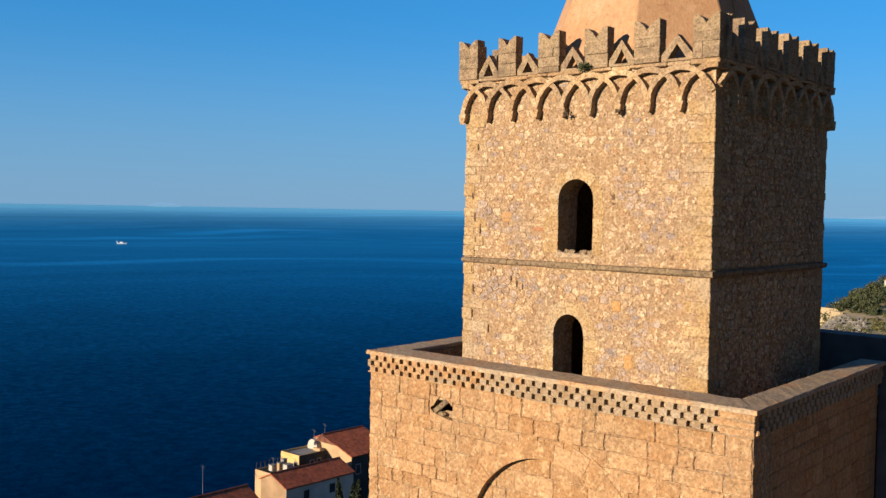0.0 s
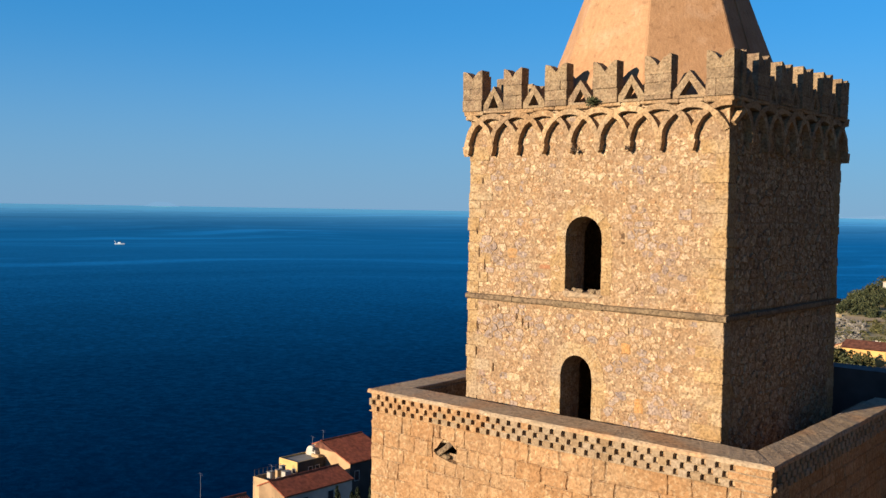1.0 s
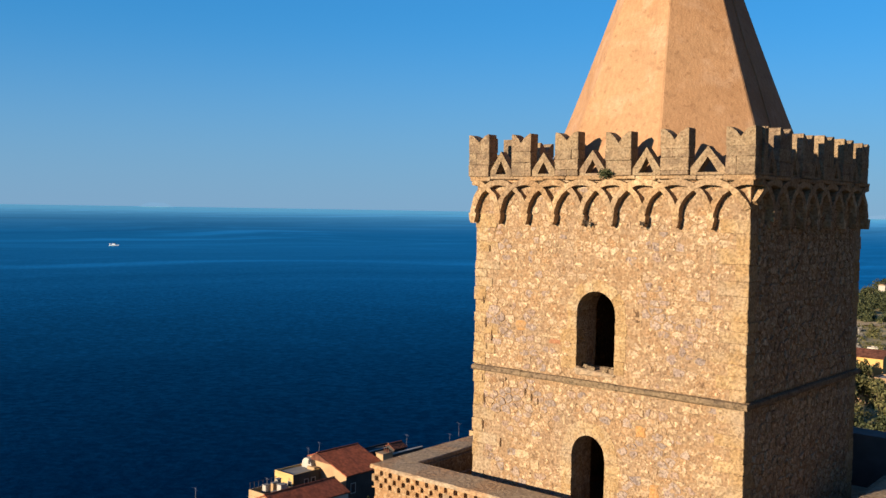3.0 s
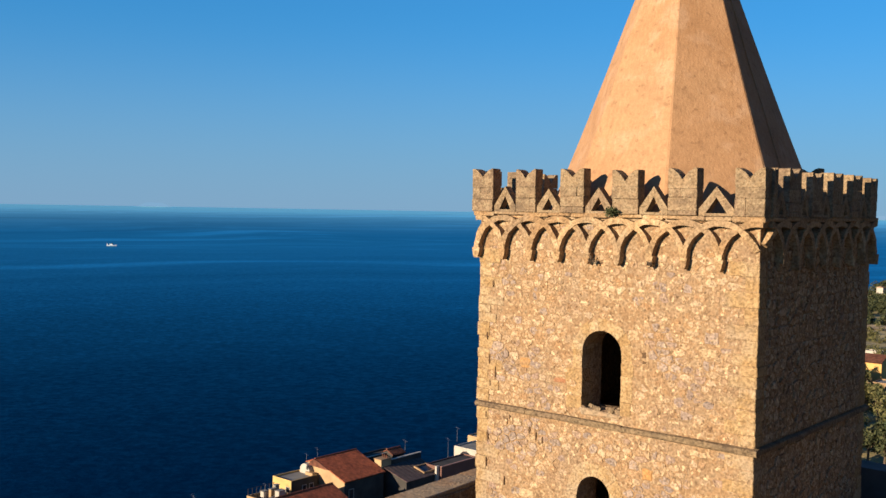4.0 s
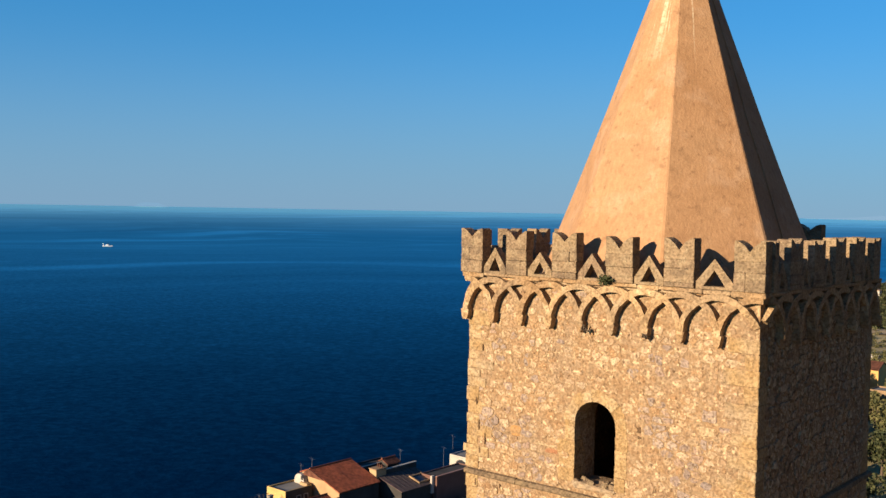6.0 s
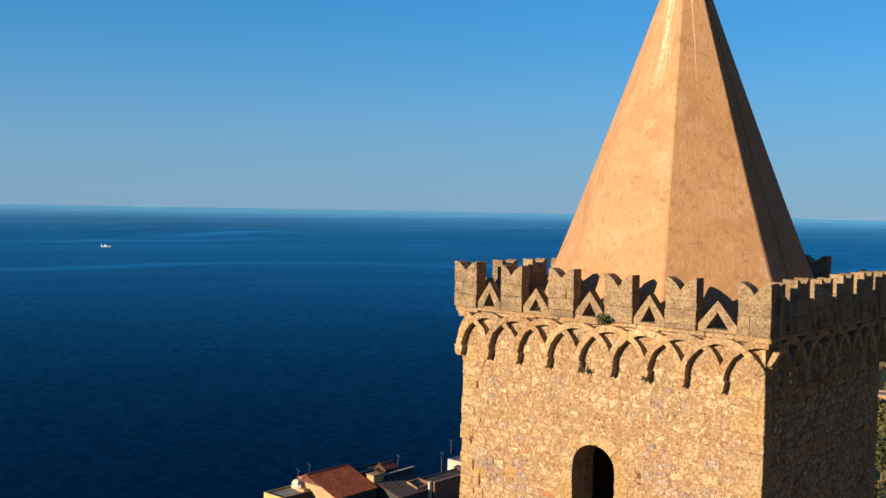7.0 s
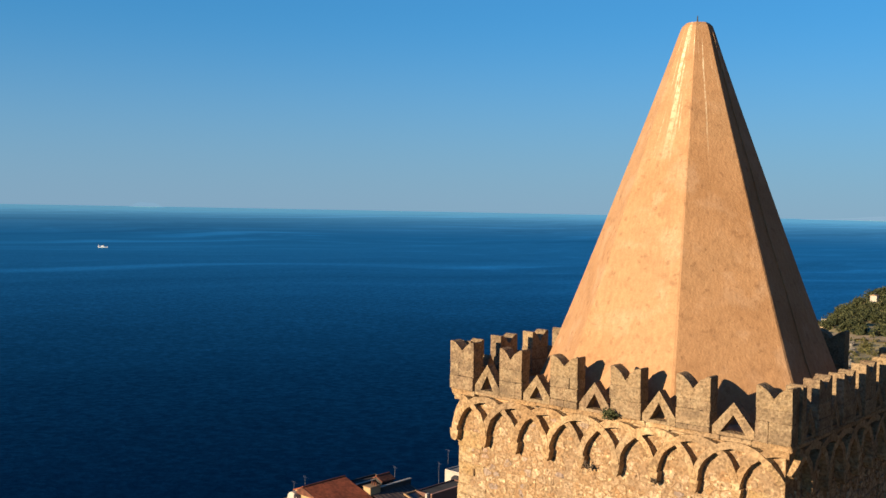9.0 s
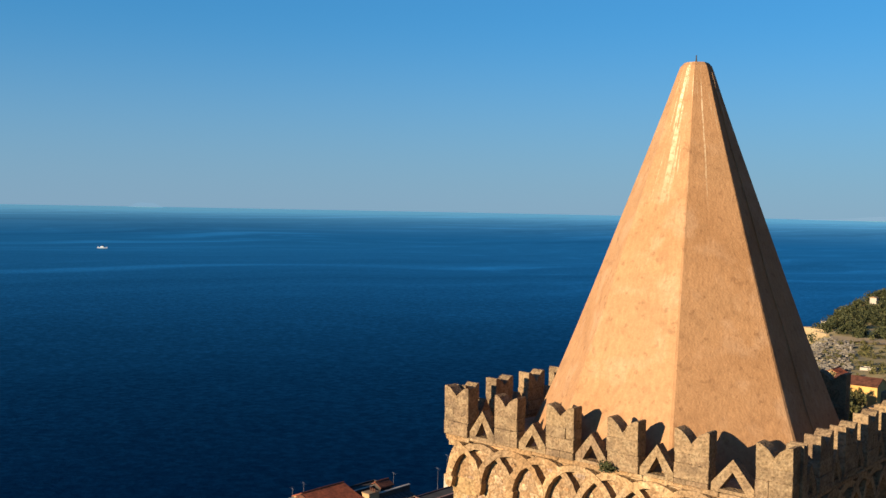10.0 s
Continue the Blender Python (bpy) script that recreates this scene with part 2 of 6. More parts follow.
def plaster_mat():
    m, n, l, b = mat_base("spire_plaster", 0.8)
    base = tex(n, l, "noise", 0.5, 6.0)
    r = ramp(n, [(0.3, (0.274, 0.152, 0.072)), (0.5, (0.315, 0.182, 0.091)), (0.7, (0.282, 0.168, 0.086))])
    l.new(base.outputs[0], r.inputs[0])
    spots = tex(n, l, "noise", 2.6, 9.0)
    sr = ramp(n, [(0.54, (0, 0, 0)), (0.74, (0.583, 0.583, 0.583))])
    l.new(spots.outputs[0], sr.inputs[0])
    col = mix(n, l, "MIX", sr.outputs[0], r.outputs[0], (0.225, 0.126, 0.063))
    pale = tex(n, l, "noise", 1.7, 8.0)
    pr = ramp(n, [(0.52, (0, 0, 0)), (0.68, (0.530, 0.530, 0.530))])
    l.new(pale.outputs[0], pr.inputs[0])
    col = mix(n, l, "MIX", pr.outputs[0], col, (0.361, 0.233, 0.141))
    speck = tex(n, l, "noise", 6.0, 6.0)
    kr = ramp(n, [(0.60, (0, 0, 0)), (0.67, (0.42, 0.42, 0.42))])
    l.new(speck.outputs[0], kr.inputs[0])
    col = mix(n, l, "MIX", kr.outputs[0], col, (0.157, 0.081, 0.040))
    fine = tex(n, l, "noise", 22, 8.0)
    fr = ramp(n, [(0.3, (0.92, 0.91, 0.90)), (0.7, (1.09, 1.09, 1.09))])
    l.new(fine.outputs[0], fr.inputs[0])
    col = mix(n, l, "MULTIPLY", 1.0, col, fr.outputs[0])
    # white lime runs below the tip
    geo = n.new("ShaderNodeNewGeometry")
    sep = n.new("ShaderNodeSeparateXYZ")
    l.new(geo.outputs["Position"], sep.inputs[0])
    hi = n.new("ShaderNodeMapRange")
    hi.inputs["From Min"].default_value, hi.inputs["From Max"].default_value = 15.4, 17.6
    l.new(sep.outputs["Z"], hi.inputs["Value"])
    # angle round the axis, so that the runs follow the slope
    dx, dy, ang, polar = n.new("ShaderNodeMath"), n.new("ShaderNodeMath"), n.new("ShaderNodeMath"), n.new("ShaderNodeCombineXYZ")
    dx.inputs[1].default_value, dy.inputs[1].default_value = 3.804, -3.53
    l.new(sep.outputs["X"], dx.inputs[0])
    l.new(sep.outputs["Y"], dy.inputs[0])
    ang.operation = "ARCTAN2"
    l.new(dy.outputs[0], ang.inputs[0])
    l.new(dx.outputs[0], ang.inputs[1])
    l.new(ang.outputs[0], polar.inputs["X"])
    l.new(sep.outputs["Z"], polar.inputs["Z"])
    run = tex(n, l, "noise", 3.0, 3.0, vec=polar.outputs[0], stretch=(5.300, 1.060, 0.233))
    # most of the lime came down one side
    off, near, lime = n.new("ShaderNodeMath"), n.new("ShaderNodeMapRange"), n.new("ShaderNodeMath")
    off.operation = "ADD"
    off.inputs[1].default_value = 1.58
    l.new(ang.outputs[0], off.inputs[0])
    ab = n.new("ShaderNodeMath")
    ab.operation = "ABSOLUTE"
    l.new(off.outputs[0], ab.inputs[0])
    near.inputs["From Min"].default_value, near.inputs["From Max"].default_value = 0.0, 0.24
    near.inputs["To Min"].default_value, near.inputs["To Max"].default_value = 0.20, 0.0
    l.new(ab.outputs[0], near.inputs["Value"])
    # and one thin run down the next face
    o2, a2, n2, both = n.new("ShaderNodeMath"), n.new("ShaderNodeMath"), n.new("ShaderNodeMapRange"), n.new("ShaderNodeMath")
    o2.inputs[1].default_value = 0.86
    l.new(ang.outputs[0], o2.inputs[0])
    a2.operation = "ABSOLUTE"
    l.new(o2.outputs[0], a2.inputs[0])
    n2.inputs["From Min"].default_value, n2.inputs["From Max"].default_value = 0.0, 0.035
    n2.inputs["To Min"].default_value, n2.inputs["To Max"].default_value = 0.205, 0.0
    l.new(a2.outputs[0], n2.inputs["Value"])
    both.operation = "MAXIMUM"
    l.new(near.outputs[0], both.inputs[0])
    l.new(n2.outputs[0], both.inputs[1])
    l.new(run.outputs[0], lime.inputs[0])
    l.new(both.outputs[0], lime.inputs[1])
    rr = ramp(n, [(0.63, (0, 0, 0)), (0.69, (1, 1, 1))])
    l.new(lime.outputs[0], rr.inputs[0])
    # trowel marks down the slope
    trowel = tex(n, l, "noise", 3.0, 7.0, vec=polar.outputs[0], stretch=(9.540, 1.060, 1.696))
    tr = ramp(n, [(0.34, (0.965, 0.959, 0.954)), (0.5, (1.049, 1.049, 1.049)), (0.66, (1.145, 1.150, 1.155))])
    l.new(trowel.outputs[0], tr.inputs[0])
    col = mix(n, l, "MULTIPLY", 1.0, col, tr.outputs[0])
    th = n.new("ShaderNodeMath")
    th.operation = "MULTIPLY"
    l.new(hi.outputs[0], th.inputs[0])
    l.new(rr.outputs[0], th.inputs[1])
    chip = ramp(n, [(0.38, (0.25, 0.25, 0.25)), (0.56, (1, 1, 1))])
    l.new(tex(n, l, "noise", 11.0, 6.0).outputs[0], chip.inputs[0])
    t2 = n.new("ShaderNodeMath")
    t2.operation = "MULTIPLY"
    l.new(th.outputs[0], t2.inputs[0])
    l.new(chip.outputs[0], t2.inputs[1])
    col = mix(n, l, "MIX", t2.outputs[0], col, (0.58, 0.47, 0.32))
    l.new(col, b.inputs["Base Color"])
    crack = tex(n, l, "noise", 5.0, 6.0)
    add = n.new("ShaderNodeMath")
    l.new(crack.outputs[0], add.inputs[0])
    l.new(fine.outputs[0], add.inputs[1])
    bp = n.new("ShaderNodeBump")
    bp.inputs["Strength"].default_value, bp.inputs["Distance"].default_value = 0.35, 0.03
    l.new(add.outputs[0], bp.inputs["Height"])
    l.new(bp.outputs[0], b.inputs["Normal"])
    return m


def sea_mat():
    """Deep water: a dark blue body under a gloss that grows towards grazing sight."""
    m = bpy.data.materials.new("sea_water")
    m.use_nodes = True
    n, l = m.node_tree.nodes, m.node_tree.links
    n.clear()
    out, mx = n.new("ShaderNodeOutputMaterial"), n.new("ShaderNodeMixShader")
    body, gloss, fres = n.new("ShaderNodeBsdfDiffuse"), n.new("ShaderNodeBsdfGlossy"), n.new("ShaderNodeFresnel")
    gloss.inputs["Roughness"].default_value = 0.32
    fres.inputs["IOR"].default_value = 1.33
    big = tex(n, l, "noise", 0.004, 5.0)
    r = ramp(n, [(0.3, (0.0002, 0.0044, 0.0214)), (0.7, (0.0003, 0.0057, 0.0280))])
    l.new(big.outputs[0], r.inputs[0])
    l.new(r.outputs[0], body.inputs["Color"])
    # slicks and wind streaks lie along the swell; ripples fade out with distance
    geo = n.new("ShaderNodeNewGeometry")
    rot = n.new("ShaderNodeMapping")
    rot.inputs["Rotation"].default_value = (0, 0, radians(-41))
    l.new(geo.outputs["Position"], rot.inputs[0])
    bend = tex(n, l, "noise", 0.0011, 2.0)
    drift, aslant = n.new("ShaderNodeVectorMath"), n.new("ShaderNodeMapping")
    drift.operation = "MULTIPLY_ADD"
    drift.inputs[1].default_value = (900, 900, 0)
    l.new(bend.outputs[1], drift.inputs[0])
    l.new(geo.outputs["Position"], drift.inputs[2])
    aslant.inputs["Rotation"].default_value = (0, 0, radians(-72))
    l.new(drift.outputs[0], aslant.inputs[0])
    slick = tex(n, l, "noise", 0.0062, 9.0, vec=aslant.outputs[0], stretch=(0.16, 1.0, 1.0))
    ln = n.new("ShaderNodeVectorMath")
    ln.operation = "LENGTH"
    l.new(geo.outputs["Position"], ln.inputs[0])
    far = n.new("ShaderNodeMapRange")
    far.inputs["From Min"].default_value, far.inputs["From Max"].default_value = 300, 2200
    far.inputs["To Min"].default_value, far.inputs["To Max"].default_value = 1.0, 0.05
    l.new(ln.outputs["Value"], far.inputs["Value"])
    sr = ramp(n, [(0.32, (0.6, 0.6, 0.6)), (0.44, (0.9, 0.9, 0.9)), (0.60, (0.9, 0.9, 0.9)), (0.70, (0.5, 0.5, 0.5))])
    l.new(slick.outputs[0], sr.inputs[0])
    amp = n.new("ShaderNodeMath")
    amp.operation = "MULTIPLY"
    l.new(far.outputs[0], amp.inputs[0])
    l.new(sr.outputs[0], amp.inputs[1])
    w1 = tex(n, l, "noise", 0.34, 8.0, vec=rot.outputs[0], stretch=(0.85, 1.0, 1.0))
    w1.inputs["Roughness"].default_value = 0.68
    bp = n.new("ShaderNodeBump")
    bp.inputs["Distance"].default_value = 1.2
    l.new(amp.outputs[0], bp.inputs["Strength"])
    l.new(w1.outputs[0], bp.inputs["Height"])
    for sh in (gloss, body):
        l.new(bp.outputs[0], sh.inputs["Normal"])
    # choppy water mirrors less than a calm sheet; slicks mirror more
    pw = n.new("ShaderNodeMath")
    pw.operation = "POWER"
    l.new(fres.outputs[0], pw.inputs[0])
    pw.inputs[1].default_value = 1.15
    s2 = ramp(n, [(0.34, (0.44, 0.44, 0.44)), (0.47, (0.5, 0.5, 0.5)), (0.57, (0.51, 0.51, 0.51)), (0.64, (0.60, 0.60, 0.60)), (0.72, (0.76, 0.76, 0.76))])
    l.new(slick.outputs[0], s2.inputs[0])
    fm = n.new("ShaderNodeMath")
    fm.operation = "MULTIPLY"
    fm.use_clamp = True
    # mirror gain by distance: dims near water, puts haze in towards the horizon
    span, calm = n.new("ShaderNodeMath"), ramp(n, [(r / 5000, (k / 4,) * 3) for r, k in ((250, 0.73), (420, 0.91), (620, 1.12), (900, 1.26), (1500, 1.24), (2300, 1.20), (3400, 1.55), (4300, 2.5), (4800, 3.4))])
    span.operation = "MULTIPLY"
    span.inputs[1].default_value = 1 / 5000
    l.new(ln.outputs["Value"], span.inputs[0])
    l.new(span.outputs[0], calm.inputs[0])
    # gloss tint by distance: high-sky blue near, haze painted in far out
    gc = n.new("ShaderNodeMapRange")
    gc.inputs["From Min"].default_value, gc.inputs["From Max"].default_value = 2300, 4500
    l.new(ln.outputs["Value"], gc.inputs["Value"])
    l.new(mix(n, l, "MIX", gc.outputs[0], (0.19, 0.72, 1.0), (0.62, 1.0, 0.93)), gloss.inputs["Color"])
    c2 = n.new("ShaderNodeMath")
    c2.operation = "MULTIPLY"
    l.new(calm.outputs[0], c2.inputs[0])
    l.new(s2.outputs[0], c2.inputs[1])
    # cat's-paws: fine broken streaks on the open water
    paws = tex(n, l, "noise", 0.022, 6.0, vec=aslant.outputs[0], stretch=(0.40, 1.0, 1.0))
    pr = ramp(n, [(0.36, (0.94, 0.94, 0.94)), (0.52, (0.99, 0.99, 0.99)), (0.62, (1.04, 1.04, 1.04)), (0.72, (1.22, 1.22, 1.22))])
    l.new(paws.outputs[0], pr.inputs[0])
    c3, c4 = n.new("ShaderNodeMath"), n.new("ShaderNodeMath")
    c3.operation = c4.operation = "MULTIPLY"
    l.new(c2.outputs[0], c3.inputs[0])
    l.new(pr.outputs[0], c3.inputs[1])
    l.new(c3.outputs[0], c4.inputs[0])
    c4.inputs[1].default_value = 4.0
    # wavelets: light and dark of ripples painted into the mirror strength by noise
    wr = ramp(n, [(0.36, (0.58, 0.58, 0.58)), (0.5, (0.92, 0.92, 0.92)), (0.64, (1.4, 1.4, 1.4))])
    l.new(w1.outputs[0], wr.inputs[0])
    wf = mix(n, l, "MIX", far.outputs[0], (1.0, 1.0, 1.0), wr.outputs[0])
    pm = n.new("ShaderNodeMath")
    pm.operation = "MULTIPLY"
    l.new(pw.outputs[0], pm.inputs[0])
    l.new(wf, pm.inputs[1])
    l.new(pm.outputs[0], fm.inputs[0])
    l.new(c4.outputs[0], fm.inputs[1])
    l.new(fm.outputs[0], mx.inputs[0])
    l.new(body.outputs[0], mx.inputs[1])
    l.new(gloss.outputs[0], mx.inputs[2])
    l.new(mx.outputs[0], out.inputs["Surface"])
    return m


def plain_mat(name, colour, rough=0.8, vary=0.25, scale=0.8, metal=0.0):
    m, n, l, b = mat_base(name, rough)
    b.inputs["Metallic"].default_value = metal
    t = tex(n, l, "noise", scale, 8.0)
    lo, hi = tuple(c * (1 - vary) for c in colour), tuple(min(1, c * (1 + vary)) for c in colour)
    r = ramp(n, [(0.3, lo), (0.7, hi)])
    l.new(t.outputs[0], r.inputs[0])
    l.new(r.outputs[0], b.inputs["Base Color"])
    return m


M_PLASTER = plaster_mat()
M_SEA = sea_mat()
M_TILE = plain_mat("terracotta_tiles", (0.235, 0.068, 0.031), 0.85, 0.42, 1.6)
M_TILE_DARK = plain_mat("old_tiles", (0.105, 0.042, 0.026), 0.9, 0.5, 1.2)
M_YELLOW = plain_mat("yellow_render", (0.450, 0.300, 0.110), 0.9, 0.12, 0.5)
M_CREAM = plain_mat("cream_render", (0.330, 0.225, 0.120), 0.9, 0.15, 0.5)
M_WHITE = plain_mat("white_render", (0.356, 0.324, 0.280), 0.9, 0.12, 0.6)
M_TAN = plain_mat("tan_render", (0.230, 0.152, 0.085), 0.9, 0.2, 0.5)
# near-black: deep shade on walls and roofs is put into the colour
M_SHADE_GREY = plain_mat("shade_grey", (0.045, 0.041, 0.038), 0.9, 0.3, 0.5)
M_YELLOW_SHADE = plain_mat("yellow_wall_shade", (0.062, 0.056, 0.042), 0.9, 0.2, 0.5)
M_FLAT = plain_mat("roof_membrane", (0.178, 0.167, 0.151), 0.8, 0.2, 0.4)
M_DARK = plain_mat("dark_glass", (0.03, 0.03, 0.035), 0.15, 0.2, 1.0)
M_METAL = plain_mat("grey_metal", (0.45, 0.45, 0.45), 0.4, 0.1, 2.0, 0.8)
M_RUST = plain_mat("dark_iron", (0.07, 0.06, 0.05), 0.6, 0.3, 6.0, 0.6)
M_SOIL = stone_mat("dry_ground", [(0.227, 0.195, 0.085), (0.332, 0.254, 0.127), (0.195, 0.182, 0.072)], stain=(0.111, 0.124, 0.044), stain_amount=0.8, random_amount=0.0, grain=0.12, bump=0.4)
def dim_near_ground(m):
    """Grey replaces dry grass out of view round the tower, to cut bounced light."""
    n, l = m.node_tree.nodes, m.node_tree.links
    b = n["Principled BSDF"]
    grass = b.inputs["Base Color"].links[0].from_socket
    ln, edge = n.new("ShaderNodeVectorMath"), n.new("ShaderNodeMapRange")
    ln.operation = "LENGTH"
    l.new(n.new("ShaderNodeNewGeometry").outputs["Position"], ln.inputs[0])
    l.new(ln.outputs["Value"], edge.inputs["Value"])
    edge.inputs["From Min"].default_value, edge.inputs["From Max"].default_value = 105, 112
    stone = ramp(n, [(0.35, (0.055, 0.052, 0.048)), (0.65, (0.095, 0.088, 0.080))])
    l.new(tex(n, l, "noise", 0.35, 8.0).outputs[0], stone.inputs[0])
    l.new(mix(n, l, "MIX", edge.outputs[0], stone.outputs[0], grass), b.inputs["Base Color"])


dim_near_ground(M_SOIL)
M_ROCK = stone_mat("shore_rock", [(0.13, 0.12, 0.105), (0.19, 0.175, 0.15), (0.10, 0.092, 0.08)], stain_amount=0.3, grain=0.8, bump=0.8, island=True)
M_SAND = plain_mat("pale_track", (0.324, 0.246, 0.142), 0.95, 0.2, 0.2)
# distant haze is put in as a glow near the horizon sky's colour
M_ISLE_GLOW, _n, _l, _b = mat_base("far_land_glow", 1.0)
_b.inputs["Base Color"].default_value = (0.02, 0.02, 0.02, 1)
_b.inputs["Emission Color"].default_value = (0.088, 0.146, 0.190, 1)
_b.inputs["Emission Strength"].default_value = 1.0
M_DARK_BROWN = plain_mat("dark_red_brown", (0.100, 0.066, 0.058), 0.8, 0.3, 1.5)


def leaf_mat(name, a, b2):
    m, n, l, b = mat_base(name, 0.7)
    rnd = n.new("ShaderNodeNewGeometry").outputs["Random Per Island"]
    r = ramp(n, [(0.0, a), (0.6, tuple((p + q) / 2 for p, q in zip(a, b2))), (1.0, b2)])
    l.new(rnd, r.inputs[0])
    l.new(r.outputs[0], b.inputs["Base Color"])
    return m


M_LEAF = leaf_mat("dark_foliage", (0.016, 0.024, 0.010), (0.076, 0.078, 0.030))
M_LEAF2 = leaf_mat("olive_foliage", (0.047, 0.051, 0.018), (0.123, 0.109, 0.038))
# darker copy of the leaf colour, with the cypresses' shade put in
M_CYPRESS_SHADED = leaf_mat("cypress_foliage_shaded", (0.006, 0.011, 0.005), (0.026, 0.034, 0.014))
M_BARK = plain_mat("bark", (0.09, 0.065, 0.045), 0.95, 0.3, 3.0)


# ---- mesh helpers ----
class Shape:
    """Collects vertices and faces for one mesh."""

    def __init__(self):
        self.v, self.f = [], []

    def add(self, verts, faces):
        k = len(self.v)
        self.v += [tuple(p) for p in verts]
        self.f += [tuple(i + k for i in q) for q in faces]
        return self

    def box(self, x0, x1, y0, y1, z0, z1):
        v = [(x, y, z) for z in (z0, z1) for y in (y0, y1) for x in (x0, x1)]
        return self.add(v, [(0, 2, 3, 1), (4, 5, 7, 6), (0, 1, 5, 4), (2, 6, 7, 3), (0, 4, 6, 2), (1, 3, 7, 5)])

    def chamfer_box(self, x0, x1, y0, y1, z0, z1, c=0.02, jit=0.0, rng=random):
        """A block with chamfered, slightly uneven edges."""
        lo, hi = (x0, y0, z0), (x1, y1, z1)
        c = min(c, 0.3 * min(h - l for l, h in zip(lo, hi)))
        v, at = [], {}
        for sx in (0, 1):
            for sy in (0, 1):
                for sz in (0, 1):
                    s = (sx, sy, sz)
                    d = [rng.uniform(-jit, jit) for _ in range(3)]
                    for ax in range(3):
                        p = []
                        for k in range(3):
                            q = hi[k] if s[k] else lo[k]
                            q += d[k]
                            if k != ax:
                                q += -c if s[k] else c
                            p.append(q)
                        at[s, ax] = len(v)
                        v.append(p)
        f = []
        for ax in range(3):
            o = [k for k in range(3) if k != ax]
            for side in (0, 1):
                ring = []
                for a, b in ((0, 0), (1, 0), (1, 1), (0, 1)):
                    s = [0, 0, 0]
                    s[ax], s[o[0]], s[o[1]] = side, a, b
                    ring.append(at[tuple(s), ax])
                f.append(ring)
            for a in (0, 1):
                for b in (0, 1):
                    s0, s1 = [0, 0, 0], [0, 0, 0]
                    s0[o[0]] = s1[o[0]] = a
                    s0[o[1]] = s1[o[1]] = b
                    s1[ax] = 1
                    s0, s1 = tuple(s0), tuple(s1)
                    f.append((at[s0, o[0]], at[s0, o[1]], at[s1, o[1]], at[s1, o[0]]))
        for s in [(a, b, c2) for a in (0, 1) for b in (0, 1) for c2 in (0, 1)]:
            f.append((at[s, 0], at[s, 1], at[s, 2]))
        return self.add(v, f)

    def prism(self, poly, y0, y1):
        """A polygon given in (x, z), pulled from y0 to y1."""
        n = len(poly)
        v = [(x, y0, z) for x, z in poly] + [(x, y1, z) for x, z in poly]
        f = [tuple(range(n)), tuple(range(2 * n - 1, n - 1, -1))]
        f += [(i, i + n, (i + 1) % n + n, (i + 1) % n) for i in range(n)]
        return self.add(v, f)

    def tube(self, pts, radii, sides=8):
        """A round bar along points."""
        rings = []
        k0 = len(self.v)
        for i, p in enumerate(pts):
            p = Vector(p)
            d = (Vector(pts[min(i + 1, len(pts) - 1)]) - Vector(pts[max(i - 1, 0)])).normalized()
            u = d.orthogonal().normalized()
            w = d.cross(u)
            rings.append([p + radii[i] * (math.cos(a) * u + math.sin(a) * w) for a in [2 * math.pi * j / sides for j in range(sides)]])
        v = [q for r in rings for q in r]
        f = [(i * sides + j, i * sides + (j + 1) % sides, (i + 1) * sides + (j + 1) % sides, (i + 1) * sides + j) for i in range(len(pts) - 1) for j in range(sides)]
        f += [tuple(range(sides - 1, -1, -1)), tuple(range((len(pts) - 1) * sides, len(pts) * sides))]
        return self.add(v, f)

    def turned(self, m):
        self.v = [tuple(m @ Vector(p)) for p in self.v]
        return self

    def mesh(self, name, material, smooth=False, up=False):
        me = bpy.data.meshes.new(name)
        me.from_pydata(self.v, [], self.f)
        me.materials.append(material)
        bm = bmesh.new()
        bm.from_mesh(me)
        bmesh.ops.recalc_face_normals(bm, faces=bm.faces)
        if up and sum(fc.normal.z * fc.calc_area() for fc in bm.faces) < 0:
            bmesh.ops.reverse_faces(bm, faces=bm.faces)
        bm.to_mesh(me)
        bm.free()
        if smooth:
            me.polygons.foreach_set("use_smooth", [True] * len(me.polygons))
        return me


def part(name, shape, material, parent=None, label="", kind="", smooth=False, up=False):
    """One mesh object, under its thing or part."""
    ob = new(name, shape.mesh(name, material, smooth, up) if isinstance(shape, Shape) else shape)
    ob.parent = parent
    return tagged(ob, label=label, kind=kind)


def thing(name, label, category, group="", kind="", at=(0, 0, 0)):
    ob = new(name)
    ob.empty_display_size = 0.2
    ob.location = at
    return tagged(ob, label=label, category=category, group=group, kind=kind)


def wall_boxes(u0, u1, z0, z1, holes):
    """Rectangles that fill a wall but for rectangular holes (u0, u1, z0, z1)."""
    us = sorted({u0, u1, *[h[0] for h in holes], *[h[1] for h in holes]})
    out = []
    for a, b in zip(us, us[1:]):
        cuts = sorted([(h[2], h[3]) for h in holes if h[0] < b - 1e-6 and h[1] > a + 1e-6])
        z = z0
        for c, d in cuts:
            if c > z + 1e-6:
                out.append((a, b, z, c))
            z = d
        if z < z1 - 1e-6:
            out.append((a, b, z, z1))
    return out


def arch_fill(a, b, spring, top, rise, n=14):
    """The wall piece over an arched opening, as a polygon in (u, z)."""
    c, r = (a + b) / 2, (b - a) / 2
    arc = [(c - r * math.cos(math.pi * i / n), spring + rise * math.sin(math.pi * i / n)) for i in range(n + 1)]
    return arc + [(b, top), (a, top)]


def side_frame(x, y, turn):
    """Takes a wall built along x and facing -y to another side of the tower."""
    return Matrix.Translation((x, y, 0)) @ Matrix.Rotation(radians(turn), 4, "Z")


